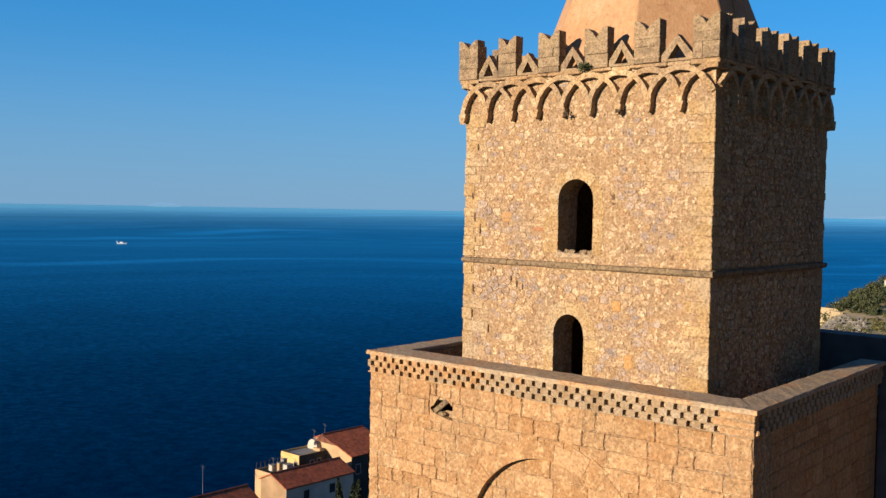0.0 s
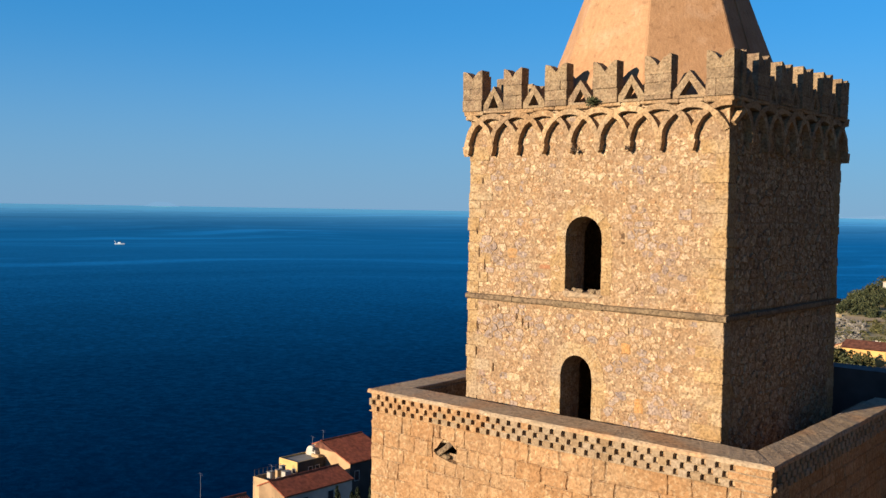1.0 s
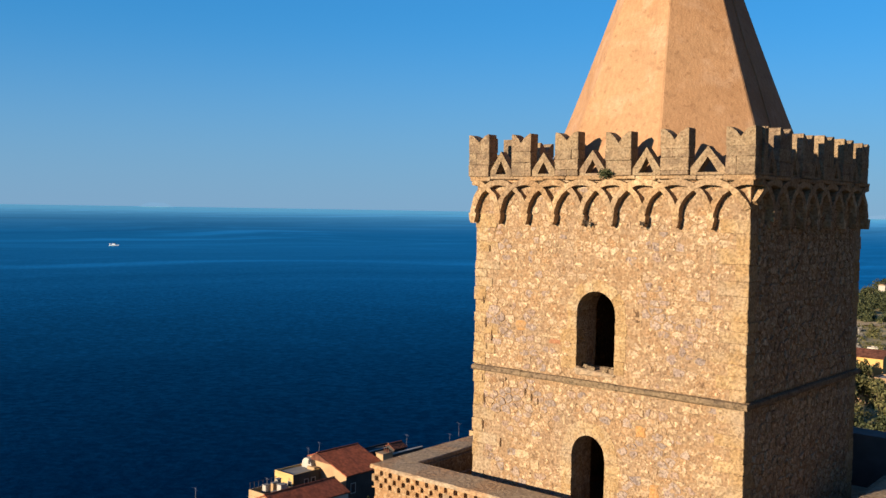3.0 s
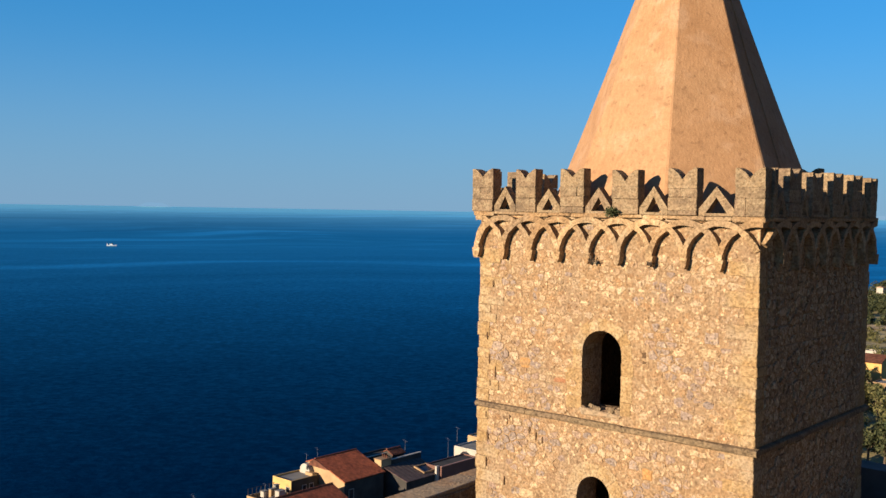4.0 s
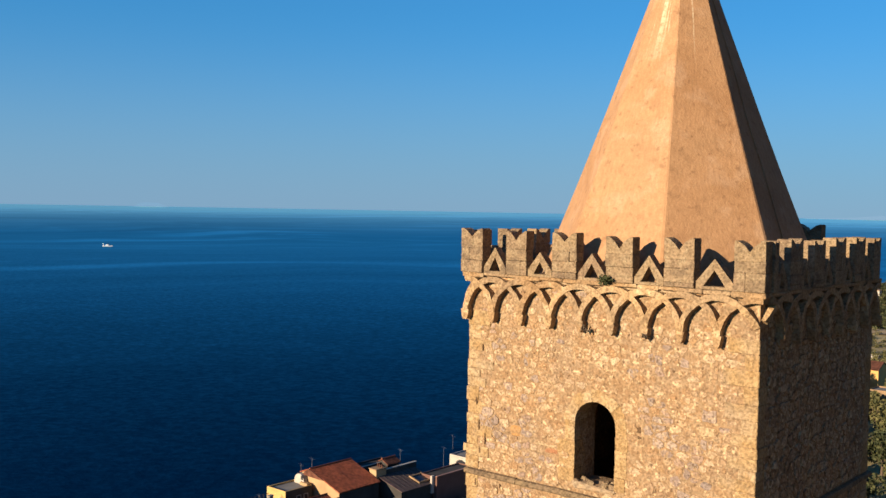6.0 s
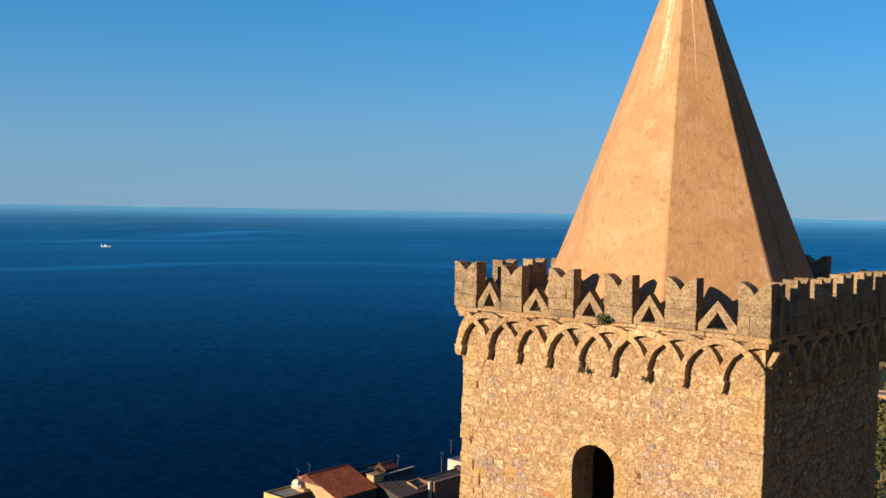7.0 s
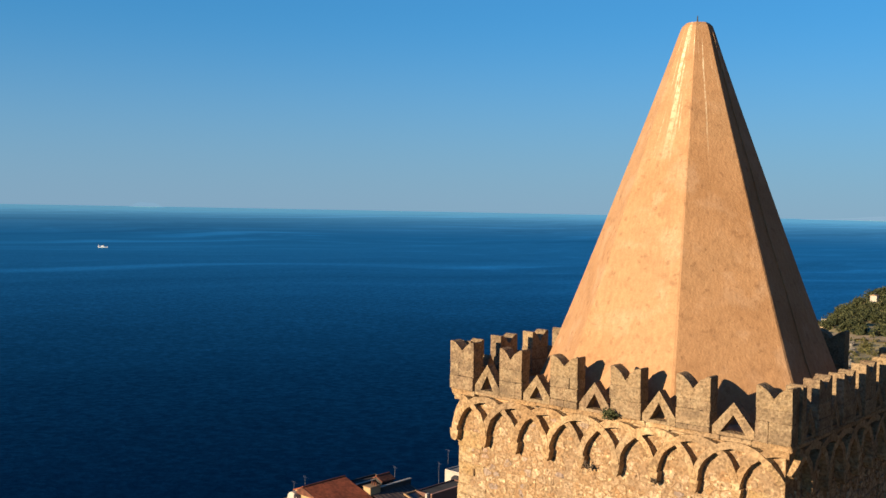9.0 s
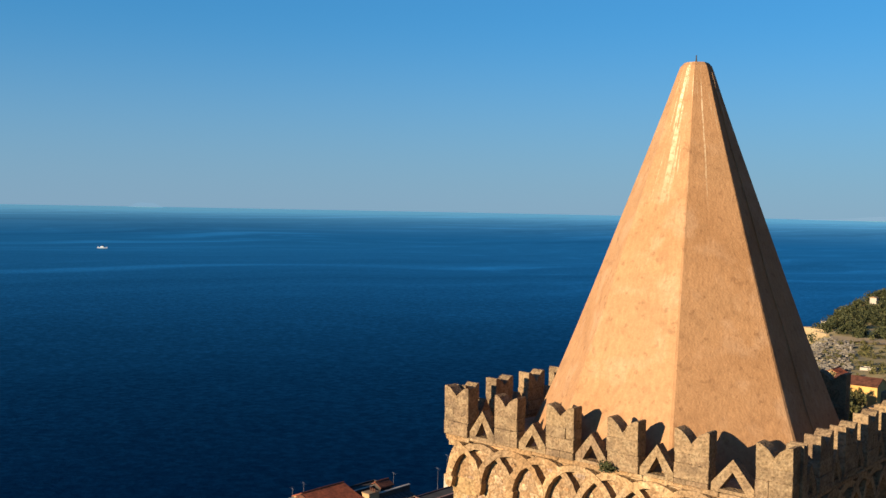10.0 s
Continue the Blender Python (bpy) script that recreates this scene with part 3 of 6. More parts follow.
# ---- bell tower: plan ----
W, D = 7.78, 7.05
FLOOR, TOP = 1.3, 10.08
DOOR = (-4.56, -3.57, FLOOR, 3.22, 0.55)
WINDOW = (-4.49, -3.36, 5.38, 6.85, 0.54)
tower = thing("bell_tower", "square medieval stone bell tower with battlements and a spire", "tower")

# walls, hollow, with the two arched openings through the front
TH = 0.9
def pierced(h, z0, z1):
    """One storey of the front, with its arched opening cut from the foot up."""
    a, b, zb, sp, rise = h
    c, r = (a + b) / 2, (b - a) / 2
    arc = [(c - r * math.cos(math.pi * i / 14), sp + rise * math.sin(math.pi * i / 14)) for i in range(15)]
    return Shape().prism([(-W, z0), (a, z0)] + arc + [(b, z0), (0, z0), (0, z1), (-W, z1)], 0, TH)


front_wall = part("front_wall", pierced(DOOR, FLOOR, WINDOW[2]), M_MORTAR, tower, "sunlit rubble wall with an arched door")
upper_front = part("upper_front_wall", pierced(WINDOW, WINDOW[2], TOP), M_MORTAR, tower, "sunlit rubble wall with an arched window")
right_wall = part("side_wall", Shape().box(-TH, 0, TH, D, FLOOR, TOP), M_MORTAR, tower, "shaded rubble wall")
part("side_wall", Shape().box(-W, -W + TH, TH, D, FLOOR, TOP), M_MORTAR, tower)
part("back_wall", Shape().box(-W + TH, -TH, D - TH, D, FLOOR, TOP), M_MORTAR, tower)
part("inner_floor", Shape().box(-W + TH, -TH, TH, D - TH, 4.45, 4.6), M_MORTAR, tower)
part("roof_terrace", Shape().box(-W - 0.05, 0.05, -0.05, D + 0.05, TOP, TOP + 0.1), M_CAP, tower)


def clip(poly, px, pz, nx, nz):
    """Cuts a polygon: keeps the side against the direction (nx, nz) of the line through (px, pz)."""
    out = []
    for i in range(len(poly)):
        a, b = poly[i], poly[(i + 1) % len(poly)]
        da, db = (a[0] - px) * nx + (a[1] - pz) * nz, (b[0] - px) * nx + (b[1] - pz) * nz
        if da <= 0:
            out.append(a)
        if da * db < 0:
            k = da / (da - db)
            out.append((a[0] + k * (b[0] - a[0]), a[1] + k * (b[1] - a[1])))
    return out


def rubble_cells(u0, u1, z0, z1, du, dz, rng):
    """Irregular stones in loose courses: cells round scattered centres."""
    rows, z, r = [], z0, 0
    while z < z1:
        h = dz * rng.uniform(0.7, 1.3)
        row, u = [], u0 - rng.uniform(0, du)
        while u < u1 + du:
            w = du * rng.choice((rng.uniform(0.4, 0.8), rng.uniform(0.7, 1.3), rng.uniform(1.1, 1.9)))
            row.append((u + w / 2 + rng.uniform(-0.05, 0.05), z + h / 2 + rng.uniform(-0.3, 0.3) * h))
            u += w
        rows.append(row)
        z += h
        r += 1
    k = 1.35
    cells = []
    for i, row in enumerate(rows):
        near = [p for q in rows[max(0, i - 2):i + 3] for p in q]
        for c in row:
            if not (u0 < c[0] < u1 and z0 < c[1] < z1):
                continue
            poly = [(u0, z0), (u1, z0), (u1, z1), (u0, z1)]
            poly = [(max(u0, c[0] - 0.6) if x == u0 else min(u1, c[0] + 0.6), max(z0, c[1] - 0.5) if y == z0 else min(z1, c[1] + 0.5)) for x, y in poly]
            for p in near:
                if p is c or abs(p[0] - c[0]) > 1.3:
                    continue
                nx, nz = (p[0] - c[0]), (p[1] - c[1]) * k * k
                poly = clip(poly, (p[0] + c[0]) / 2, (p[1] + c[1]) / 2, nx, nz)
                if len(poly) < 3:
                    break
            if len(poly) >= 3:
                cells.append((c, poly))
    return cells


def stone_from(poly, rng, joint, proud, shape):
    """One rubble stone: rounded outline, sunk edge, slightly tilted worn face."""
    n = len(poly)
    cx, cz = sum(p[0] for p in poly) / n, sum(p[1] for p in poly) / n
    ring = []
    for i in range(n):
        a, b = poly[i], poly[(i + 1) % n]
        for t in (rng.uniform(0.06, 0.22), rng.uniform(0.78, 0.94)):
            ring.append((a[0] + t * (b[0] - a[0]), a[1] + t * (b[1] - a[1])))
    size = min(max(p[0] for p in ring) - min(p[0] for p in ring), max(p[1] for p in ring) - min(p[1] for p in ring))
    if size < 0.07:
        return False
    k0, k1 = 1 - 2 * joint / size, 1 - 2 * (joint + 0.012) / size
    if k1 < 0.2:
        return False
    tx, tz = rng.uniform(-0.04, 0.04), rng.uniform(-0.05, 0.05)
    rag = [rng.uniform(0.87, 1.09) for _ in ring]
    outer = [(cx + (x - cx) * k0 * g, 0.03, cz + (z - cz) * k0 * g) for (x, z), g in zip(ring, rag)]
    inner = [(cx + (x - cx) * k1 * g, -proud + tx * (x - cx) + tz * (z - cz) + rng.uniform(-0.004, 0.004), cz + (z - cz) * k1 * g) for (x, z), g in zip(ring, rag)]
    m = len(ring)
    shape.add(outer + inner, [(i, (i + 1) % m, (i + 1) % m + m, i + m) for i in range(m)] + [tuple(range(m, 2 * m))])
    return True


def ragged_block(x0, x1, z0, z1, y_face, proud, y_back, rng, shape=None, wear=0.016):
    """A squared stone with worn, wavering edges, on a wall that faces -y."""
    ring = []
    for (ax, az), (bx, bz) in (((x0, z0), (x1, z0)), ((x1, z0), (x1, z1)), ((x1, z1), (x0, z1)), ((x0, z1), (x0, z0))):
        for t in (0.0, 0.3, 0.68):
            j = 0.35 if t == 0.0 else 1.0
            ring.append((ax + t * (bx - ax) + rng.uniform(-wear, wear) * j, az + t * (bz - az) + rng.uniform(-wear, wear) * j))
    cx, cz, m = (x0 + x1) / 2, (z0 + z1) / 2, len(ring)
    ix, iz = 1 - 0.05 / (x1 - x0), 1 - 0.05 / (z1 - z0)
    tx, tz = rng.uniform(-0.015, 0.015), rng.uniform(-0.03, 0.03)
    back = [(x, y_back, z) for x, z in ring]
    edge = [(x, y_face + 0.012, z) for x, z in ring]
    face = [(cx + (x - cx) * ix, y_face - proud + tx * (x - cx) + tz * (z - cz) + rng.uniform(-0.005, 0.005), cz + (z - cz) * iz) for x, z in ring]
    faces = [(i, (i + 1) % m, (i + 1) % m + m, i + m) for i in range(m)] + [(i + m, (i + 1) % m + m, (i + 1) % m + 2 * m, i + 2 * m) for i in range(m)] + [tuple(range(2 * m, 3 * m))]
    return (shape or Shape()).add(back + edge + face, faces)


# ---- lower tower: plan ----
LX0, LX1, LY0 = -9.62, 2.08, -1.95
LTOP, SKEW = 2.38, -0.05


def sk(x, y):
    """The lower storey's sides run slightly askew."""
    return x + SKEW * (y + 2.0)


LOW = -26.0
BACK = 9.3
part("terrace_floor", Shape().add([(sk(LX0, LY0) + 0.2, LY0 + 0.2, FLOOR), (sk(LX1, LY0) - 0.2, LY0 + 0.2, FLOOR), (sk(LX1, BACK) - 0.2, BACK, FLOOR), (sk(LX0, BACK) + 0.2, BACK, FLOOR),
                                               (sk(LX0, LY0) + 0.2, LY0 + 0.2, FLOOR - 0.3), (sk(LX1, LY0) - 0.2, LY0 + 0.2, FLOOR - 0.3), (sk(LX1, BACK) - 0.2, BACK, FLOOR - 0.3), (sk(LX0, BACK) + 0.2, BACK, FLOOR - 0.3)],
                                              [(0, 1, 2, 3), (7, 6, 5, 4), (0, 4, 5, 1), (1, 5, 6, 2), (2, 6, 7, 3), (3, 7, 4, 0)]), M_CAP, tower)

CAVITY = (-7.24, -6.44, 0.70, 1.38)
ARC_C, ARC_Z, ARC_R = -3.3, -2.1, 2.42
low_front = part("lower_front_wall", Shape().box(LX0 + 0.02, LX1 - 0.02, LY0 + 0.20, LY0 + 1.0, LOW, 1.76), M_MORTAR, tower, "sunlit ashlar wall with a blind arch")
for q in wall_boxes(LX0, LX1, LOW, 1.77, [CAVITY, (ARC_C - ARC_R, ARC_C + ARC_R, -7.0, 0.6)]):
    part("wall_section", Shape().box(q[0], q[1], LY0 + 0.012, LY0 + 0.196, q[2], q[3]), M_MORTAR, low_front)
part("wall_section", Shape().prism(arch_fill(ARC_C - ARC_R, ARC_C + ARC_R, ARC_Z, 0.6, ARC_R, 28), LY0 + 0.012, LY0 + 0.196), M_MORTAR, low_front)
LEN_R = 9.3


def skew_side(shape, x0):
    """Lays a wall built along x and facing -y onto a long side of the lower storey."""
    shape.v = [(x0 - y + SKEW * (x + 0.05), LY0 + x, z) for x, y, z in shape.v]
    return shape


low_right = part("lower_side_wall", skew_side(Shape().box(0.0, LEN_R, 0.02, 1.0, LOW, 1.77), LX1), M_MORTAR, tower, "shaded ashlar wall")
s = Shape().box(0.0, 11.0, 0.02, 1.0, LOW, 1.77)
s.v = [(LX0 + y + SKEW * (x + 0.05), LY0 + x, z) for x, y, z in s.v]
part("lower_side_wall", s, M_MORTAR, tower)

# parapet coping, one slab a side, with worn edges
fo, fi = -2.07, -0.97
ox0, ox1, ix0, ix1 = -9.70, 2.19, -8.90, 1.30
yb = 7.55

def coping(plan_of, n, z0, z1, rng):
    """A run of coping in n cells, its edges gently uneven. plan_of(t) gives the outer and inner edge."""
    sh = Shape()
    v = []
    for i in range(n + 1):
        (xo, yo), (xi, yi) = plan_of(i / n)
        for (x, y, zz) in ((xo, yo, z0), (xo, yo, z1 - 0.03), (xo * 0.97 + xi * 0.03, yo * 0.97 + yi * 0.03, z1), (xi * 0.97 + xo * 0.03, yi * 0.97 + yo * 0.03, z1), (xi, yi, z1 - 0.03), (xi, yi, z0)):
            v.append((x + rng.uniform(-0.012, 0.012), y + rng.uniform(-0.012, 0.012), zz + rng.uniform(-0.008, 0.008)))
    f = [(i * 6 + j, i * 6 + (j + 1) % 6, (i + 1) * 6 + (j + 1) % 6, (i + 1) * 6 + j) for i in range(n) for j in range(6)]
    f += [tuple(range(6)), tuple(range(n * 6 + 5, n * 6 - 1, -1))]
    return sh.add(v, f)


def lerp(a, b, t):
    return a + (b - a) * t


rng = random.Random(5)
part("coping", coping(lambda t: ((lerp(ox0, ox1, t), fo), (lerp(ix0, ix1, t), fi)), 40, LTOP - 0.105, LTOP, rng), M_CAP, tower, "worn grey mortar coping")
part("coping", coping(lambda t: ((lerp(ox1, ox1 - 0.46, t), lerp(fo, yb, t)), (lerp(ix1, ix1 - 0.30, t), lerp(fi, yb, t))), 30, LTOP - 0.105, LTOP - 0.003, rng), M_CAP, tower)
part("coping", coping(lambda t: ((lerp(ox0, ox0 - 0.6, t), lerp(fo, yb + 1.7, t)), (lerp(ix0, ix0 - 0.6, t), lerp(fi, yb + 1.7, t))), 34, LTOP - 0.105, LTOP - 0.003, rng), M_CAP, tower)
# parapet body behind the checker band
part("parapet_wall", Shape().box(LX0 + 0.05, LX1 - 0.05, -1.925, fi - 0.03, FLOOR, LTOP - 0.12), M_MORTAR, tower)
s = Shape().box(1.0, LEN_R, 0.14, 0.85, FLOOR, LTOP - 0.125)
part("parapet_wall", skew_side(s, LX1), M_MORTAR, tower)
s = Shape().box(1.0, 11.0, 0.1, 0.85, FLOOR, LTOP - 0.125)
s.v = [(LX0 + y + SKEW * (x + 0.05), LY0 + x, z) for x, y, z in s.v]
part("parapet_wall", s, M_MORTAR, tower)

# ---- string course ----
rng = random.Random(11)


def course_run(length, z0, z1, out, rng, step=1.7, start=0.0):
    """Moulded blocks end to end, along x and facing -y."""
    blocks, u = [], -start
    while u < length + out - 1e-6:
        e = min(u + step * rng.uniform(0.7, 1.3), length + out)
        if length + out - e < 0.3:
            e = length + out
        d = out + rng.uniform(-0.02, 0.015)
        sh = Shape()
        prof = [(0.05, z0 - 0.04), (-d * 0.75, z0), (-d, z0 + 0.03), (-d, z1 - 0.04), (-d * 0.85, z1 - 0.01), (0.05, z1 + 0.02)]
        g = 0.0015
        n = len(prof)
        sh.add([(u + g, y, z + rng.uniform(-0.012, 0.012)) for y, z in prof] + [(e - g, y + rng.uniform(-0.012, 0.012), z + rng.uniform(-0.012, 0.012)) for y, z in prof],
               [tuple(range(n)), tuple(range(2 * n - 1, n - 1, -1))] + [(i, i + n, (i + 1) % n + n, (i + 1) % n) for i in range(n)])
        blocks.append(sh)
        u = e
    return blocks


SIDES = [(W, side_frame(-W, 0, 0)), (D, side_frame(0, 0, 90)), (W, side_frame(0, D, 180)), (D, side_frame(-W, D, 270))]
course = thing("string_course", "", "")
course.parent = tower
for k, (length, m) in enumerate(SIDES[:3]):
    for sh in course_run(length, 5.0, 5.14, 0.11, rng, start=0.02 if k == 0 else 0.0):
        part("course_block", sh.turned(m), M_COURSE, course)

# ---- corbel table of interlaced arches ----
SPRING, RIB_OUT, RIB_W = 9.2, 0.20, 0.14


def rib(c, r, lo, hi, out, short, n=20):
    """One round arch of the interlaced row, from lo to hi along the wall."""
    sh = Shape()
    ro, ri = r + RIB_W / 2, r - RIB_W / 2
    pts = []
    for i in range(n + 1):
        a = math.pi * i / n
        co, ci = c - ro * math.cos(a), c - ri * math.cos(a)
        zo, zi = SPRING + 1.01 * ro * math.sin(a), SPRING + 1.01 * ri * math.sin(a)
        if min(co, ci) < lo or max(co, ci) > hi:
            continue
        # at one corner of the tower the legs die away above the springing
        flare = 1.0
        if short < 0 and min(co, ci) < 0.3 or short > 0 and max(co, ci) > hi - 0.49:
            if zi < SPRING + 0.20:
                continue
            flare = min(1.0, 0.12 + 0.88 * (zi - SPRING - 0.20) / 0.36)
        pts.append((co, zo, ci, zi, flare))
    if len(pts) < 2:
        return None
    v = []
    for co, zo, ci, zi, flare in pts:
        j, k, e = random.uniform(-0.016, 0.012), random.uniform(-0.012, 0.012), random.uniform(-0.012, 0.012)
        v += [(co + e, 0.03, zo + k), (co + e, -out * flare + j * flare, zo + k), (ci - e, -out * flare + j * flare, zi - k), (ci - e, 0.03, zi - k)]
    f = [(i * 4 + j, i * 4 + (j + 1) % 4, (i + 1) * 4 + (j + 1) % 4, (i + 1) * 4 + j) for i in range(len(pts) - 1) for j in range(4)]
    f += [(0, 1, 2, 3), ((len(pts) - 1) * 4 + 3, (len(pts) - 1) * 4 + 2, (len(pts) - 1) * 4 + 1, (len(pts) - 1) * 4)]
    return sh.add(v, f)


arcade = thing("arcade", "", "")
arcade.parent = tower
random.seed(21)
for k, (length, m) in enumerate(SIDES):
    n = round(length / 0.862)
    short = (1, -1, 0, 0)[k]
    p = length / n
    for i in range(-1, n):
        sh = rib((i + 1) * p, p, 0.0 if short < 0 else -0.14, length + (0.19 if short > 0 else 0.14), RIB_OUT, short)
        if sh:
            sh.v = [(x, y * (1 if i % 2 else 0.93), z) for x, y, z in sh.v]
            part("arch_rib", sh.turned(m), M_RIB, arcade)
    for i in range(n + 1):
        u = i * p
        a, b = u - 0.105, u + 0.105
        d = (0.09 if short < 0 and i == 1 else RIB_OUT) + random.uniform(-0.03, 0.03)
        if i == 0 and short < 0 or i == n and short > 0:
            continue
        sh = Shape().prism([(a, 9.26), (b, 9.26), (b - 0.03, 9.08), (u + 0.03, 9.0 + random.uniform(-0.03, 0.03)), (u - 0.03, 9.02), (a + 0.03, 9.1)], 0.03, -d)
        part("corbel", sh.turned(m), M_RIB, arcade)
    # band over the arches that carries the battlements
    e, u = length + (0.18 if short > 0 else 0.12), 0.104 if short < 0 else -0.12
    while u < e - 1e-6:
        w = random.uniform(0.5, 1.1)
        x1 = e if e - u - w < 0.4 else u + w
        sh = Shape().chamfer_box(u + 0.004, x1 - 0.004, -0.185 + random.uniform(-0.03, 0.03), 0.1, 10.13 + random.uniform(-0.025, 0.015), 10.228, 0.02, 0.014)
        part("band_stone", sh.turned(m), M_RIB, arcade)
        u = x1

# ---- battlements ----
MER_Y0, MER_Y1, MER_TOP, MER_BOT = -0.22, 0.10, 11.31, 10.23


def merlon(w, rng, lift=0.0):
    """The stones of a swallow-tailed merlon: a notched head with two lobes on two or three courses."""
    top = MER_TOP + lift + rng.uniform(-0.03, 0.02)
    drop, h = rng.uniform(0.21, 0.28), w / 2
    seat = rng.uniform(10.82, 10.92)
    face = MER_Y0 + rng.uniform(-0.012, 0.012)
    left = [(-h + 0.03 + (h - 0.03) * i / 6, top - drop * (i / 6) ** 1.7) for i in range(7)]
    poly = [(-h, seat), (-h, top - 0.02), (-h + 0.012, top - 0.004)] + left + [(-x, z + rng.uniform(-0.012, 0.012)) for x, z in reversed(left[:-1])] + [(h - 0.012, top - 0.004), (h, top - 0.02), (h, seat)]
    stones = [Shape().prism([(x + rng.uniform(-0.007, 0.007), z) for x, z in poly], face, MER_Y1)]
    z = seat
    while z > MER_BOT + 0.01:
        z0 = max(MER_BOT, z - rng.uniform(0.2, 0.34))
        if z0 - MER_BOT < 0.1:
            z0 = MER_BOT
        cut = [-h, rng.uniform(-0.15, 0.15) if rng.random() < 0.5 and w > 0.5 else h, h]
        for a, e in zip(cut, cut[1:]):
            if e - a > 0.05:
                stones.append(Shape().chamfer_box(a + rng.uniform(-0.008, 0.006), e + rng.uniform(-0.006, 0.008), face + rng.uniform(-0.014, 0.014), MER_Y1 + rng.uniform(-0.01, 0.01), z0 + 0.002, z - 0.002, 0.012, 0.006, rng))
        z = z0
    return stones


def gablet(w, rng):
    """The pierced triangle that stands between two merlons."""
    h, top, b = w / 2, 10.86 + rng.uniform(-0.03, 0.03), MER_BOT
    sh = Shape()
    t = 0.135
    outer = [(-h, b), (-h, b + 0.16), (0, top), (h, b + 0.16), (h, b)]
    inner = [(-h + t + 0.03, b + 0.06), (0, top - 0.24), (h - t - 0.03, b + 0.06)]
    sh.prism([outer[0], outer[1], outer[2], inner[1], inner[0]], MER_Y0 + 0.05, MER_Y1 - 0.03)
    sh.prism([outer[2], outer[3], outer[4], inner[2], inner[1]], MER_Y0 + 0.05, MER_Y1 - 0.03)
    sh.prism([outer[0], inner[0], inner[2], outer[4]], MER_Y0 + 0.05, MER_Y1 - 0.03)
    return sh


rng = random.Random(31)
FRONT_MER = [(-7.93, -7.24), (-6.49, -5.87), (-5.11, -4.42), (-3.62, -2.92), (-2.13, -1.42), (-0.51, 0.17)]
BACK_MER = [(-8.00, -7.30), (-6.55, -5.86), (-5.05, -4.36), (-3.55, -2.86), (-2.05, -1.36), (-0.55, 0.10)]
SIDE_MER = [(-0.35 + 1.335 * k, -0.35 + 1.335 * k + 0.68) for k in range(6)]
for k, (length, m) in enumerate(SIDES):
    spans = [(a + W, b + W) for a, b in FRONT_MER] if k == 0 else ([(-b, -a) for a, b in reversed(BACK_MER)] if k == 2 else SIDE_MER)
    for j, (a, b) in enumerate(spans):
        if k in (1, 3):
            # the corner merlons belong to the front and back rows
            if j == 0:
                a = 0.12
            if j == len(spans) - 1:
                b = length - 0.22
        mer = thing("merlon", "", "")
        mer.parent = tower
        for i, sh in enumerate(merlon(b - a, rng, 0.26 if k == 2 and 0 < j < 5 else 0.07 if k == 0 and j == 0 else 0.0)):
            sh.v = [(x + (a + b) / 2, y, z) for x, y, z in sh.v]
            part("stone" if i else "notched_head", sh.turned(m), M_GREY, mer)
    for (a, b), (c, d) in zip(spans, spans[1:]):
        sh = gablet((c - b) * 0.92, rng)
        sh.v = [(x + (b + c) / 2, y, z) for x, y, z in sh.v]
        part("gablet", sh.turned(m), M_GREY, tower)

# ---- spire ----
SX, SY = -3.804, 3.53
PROF = [(10.15, 3.380), (10.70, 3.136), (11.30, 2.898), (12.00, 2.639), (12.80, 2.350), (14.00, 1.928), (15.50, 1.411), (17.00, 0.895), (18.00, 0.560), (18.55, 0.385), (18.72, 0.325), (18.80, 0.250), (18.83, 0.000)]
s = Shape()
rings = []
for z, a in PROF[:-1]:
    r = a / math.cos(math.pi / 8)
    ring = []
    corner = [[r * math.cos(radians(22.0 + 45 * j)), r * math.sin(radians(22.0 + 45 * j))] for j in range(8)]
    for j in range(8):
        (xa, ya), (xb, yb_) = corner[j], corner[(j + 1) % 8]
        for t in (0.014, 0.5, 0.986):
            ring.append((SX + lerp(xa, xb, t), SY + lerp(ya, yb_, t), z))
    rings.append(ring)
n = 24
s.add([p for r in rings for p in r], [(i * n + j, i * n + (j + 1) % n, (i + 1) * n + (j + 1) % n, (i + 1) * n + j) for i in range(len(rings) - 1) for j in range(n)] + [tuple(range((len(rings) - 1) * n, len(rings) * n))])
spire = part("spire", s, M_PLASTER, tower, "eight-sided ochre plastered spire with white lime runs")
part("finial_rod", Shape().tube([(SX, SY, 18.78), (SX, SY, 18.86), (SX, SY, 18.98)], [0.05, 0.018, 0.010]), M_RUST, spire)

# lightning conductor, clipped down the shaded face
cable = []
for z, a in PROF[:-3]:
    r = a / math.cos(math.pi / 8)
    (xa, ya), (xb, yb_) = [(r * math.cos(radians(q)), r * math.sin(radians(q))) for q in (-23.0, 22.0)]
    k = 0.40 + 0.02 * math.sin(z * 2.1)
    cable.append((SX + lerp(xa, xb, k) + 0.015, SY + lerp(ya, yb_, k), z))
part("lightning_conductor", Shape().tube(cable, [0.012] * len(cable), 6), M_PLASTER, spire, "thin dark lightning conductor cable")

# ---- nave roof and back wall beyond the tower ----
nave = thing("nave_building", "shaded stone church nave behind the bell tower", "church")
# all these walls take one dark red-brown
part("wall", Shape().box(1.55, 16.0, 7.6, 9.7, LOW, 2.30), M_DARK_BROWN, nave)
part("wall", Shape().box(-9.9, 16.0, 9.7, 10.6, LOW, 2.78), M_DARK_BROWN, nave)
part("wall", Shape().box(-9.9, 16.0, 10.6, 30.0, LOW, -6.0), M_DARK_BROWN, nave)

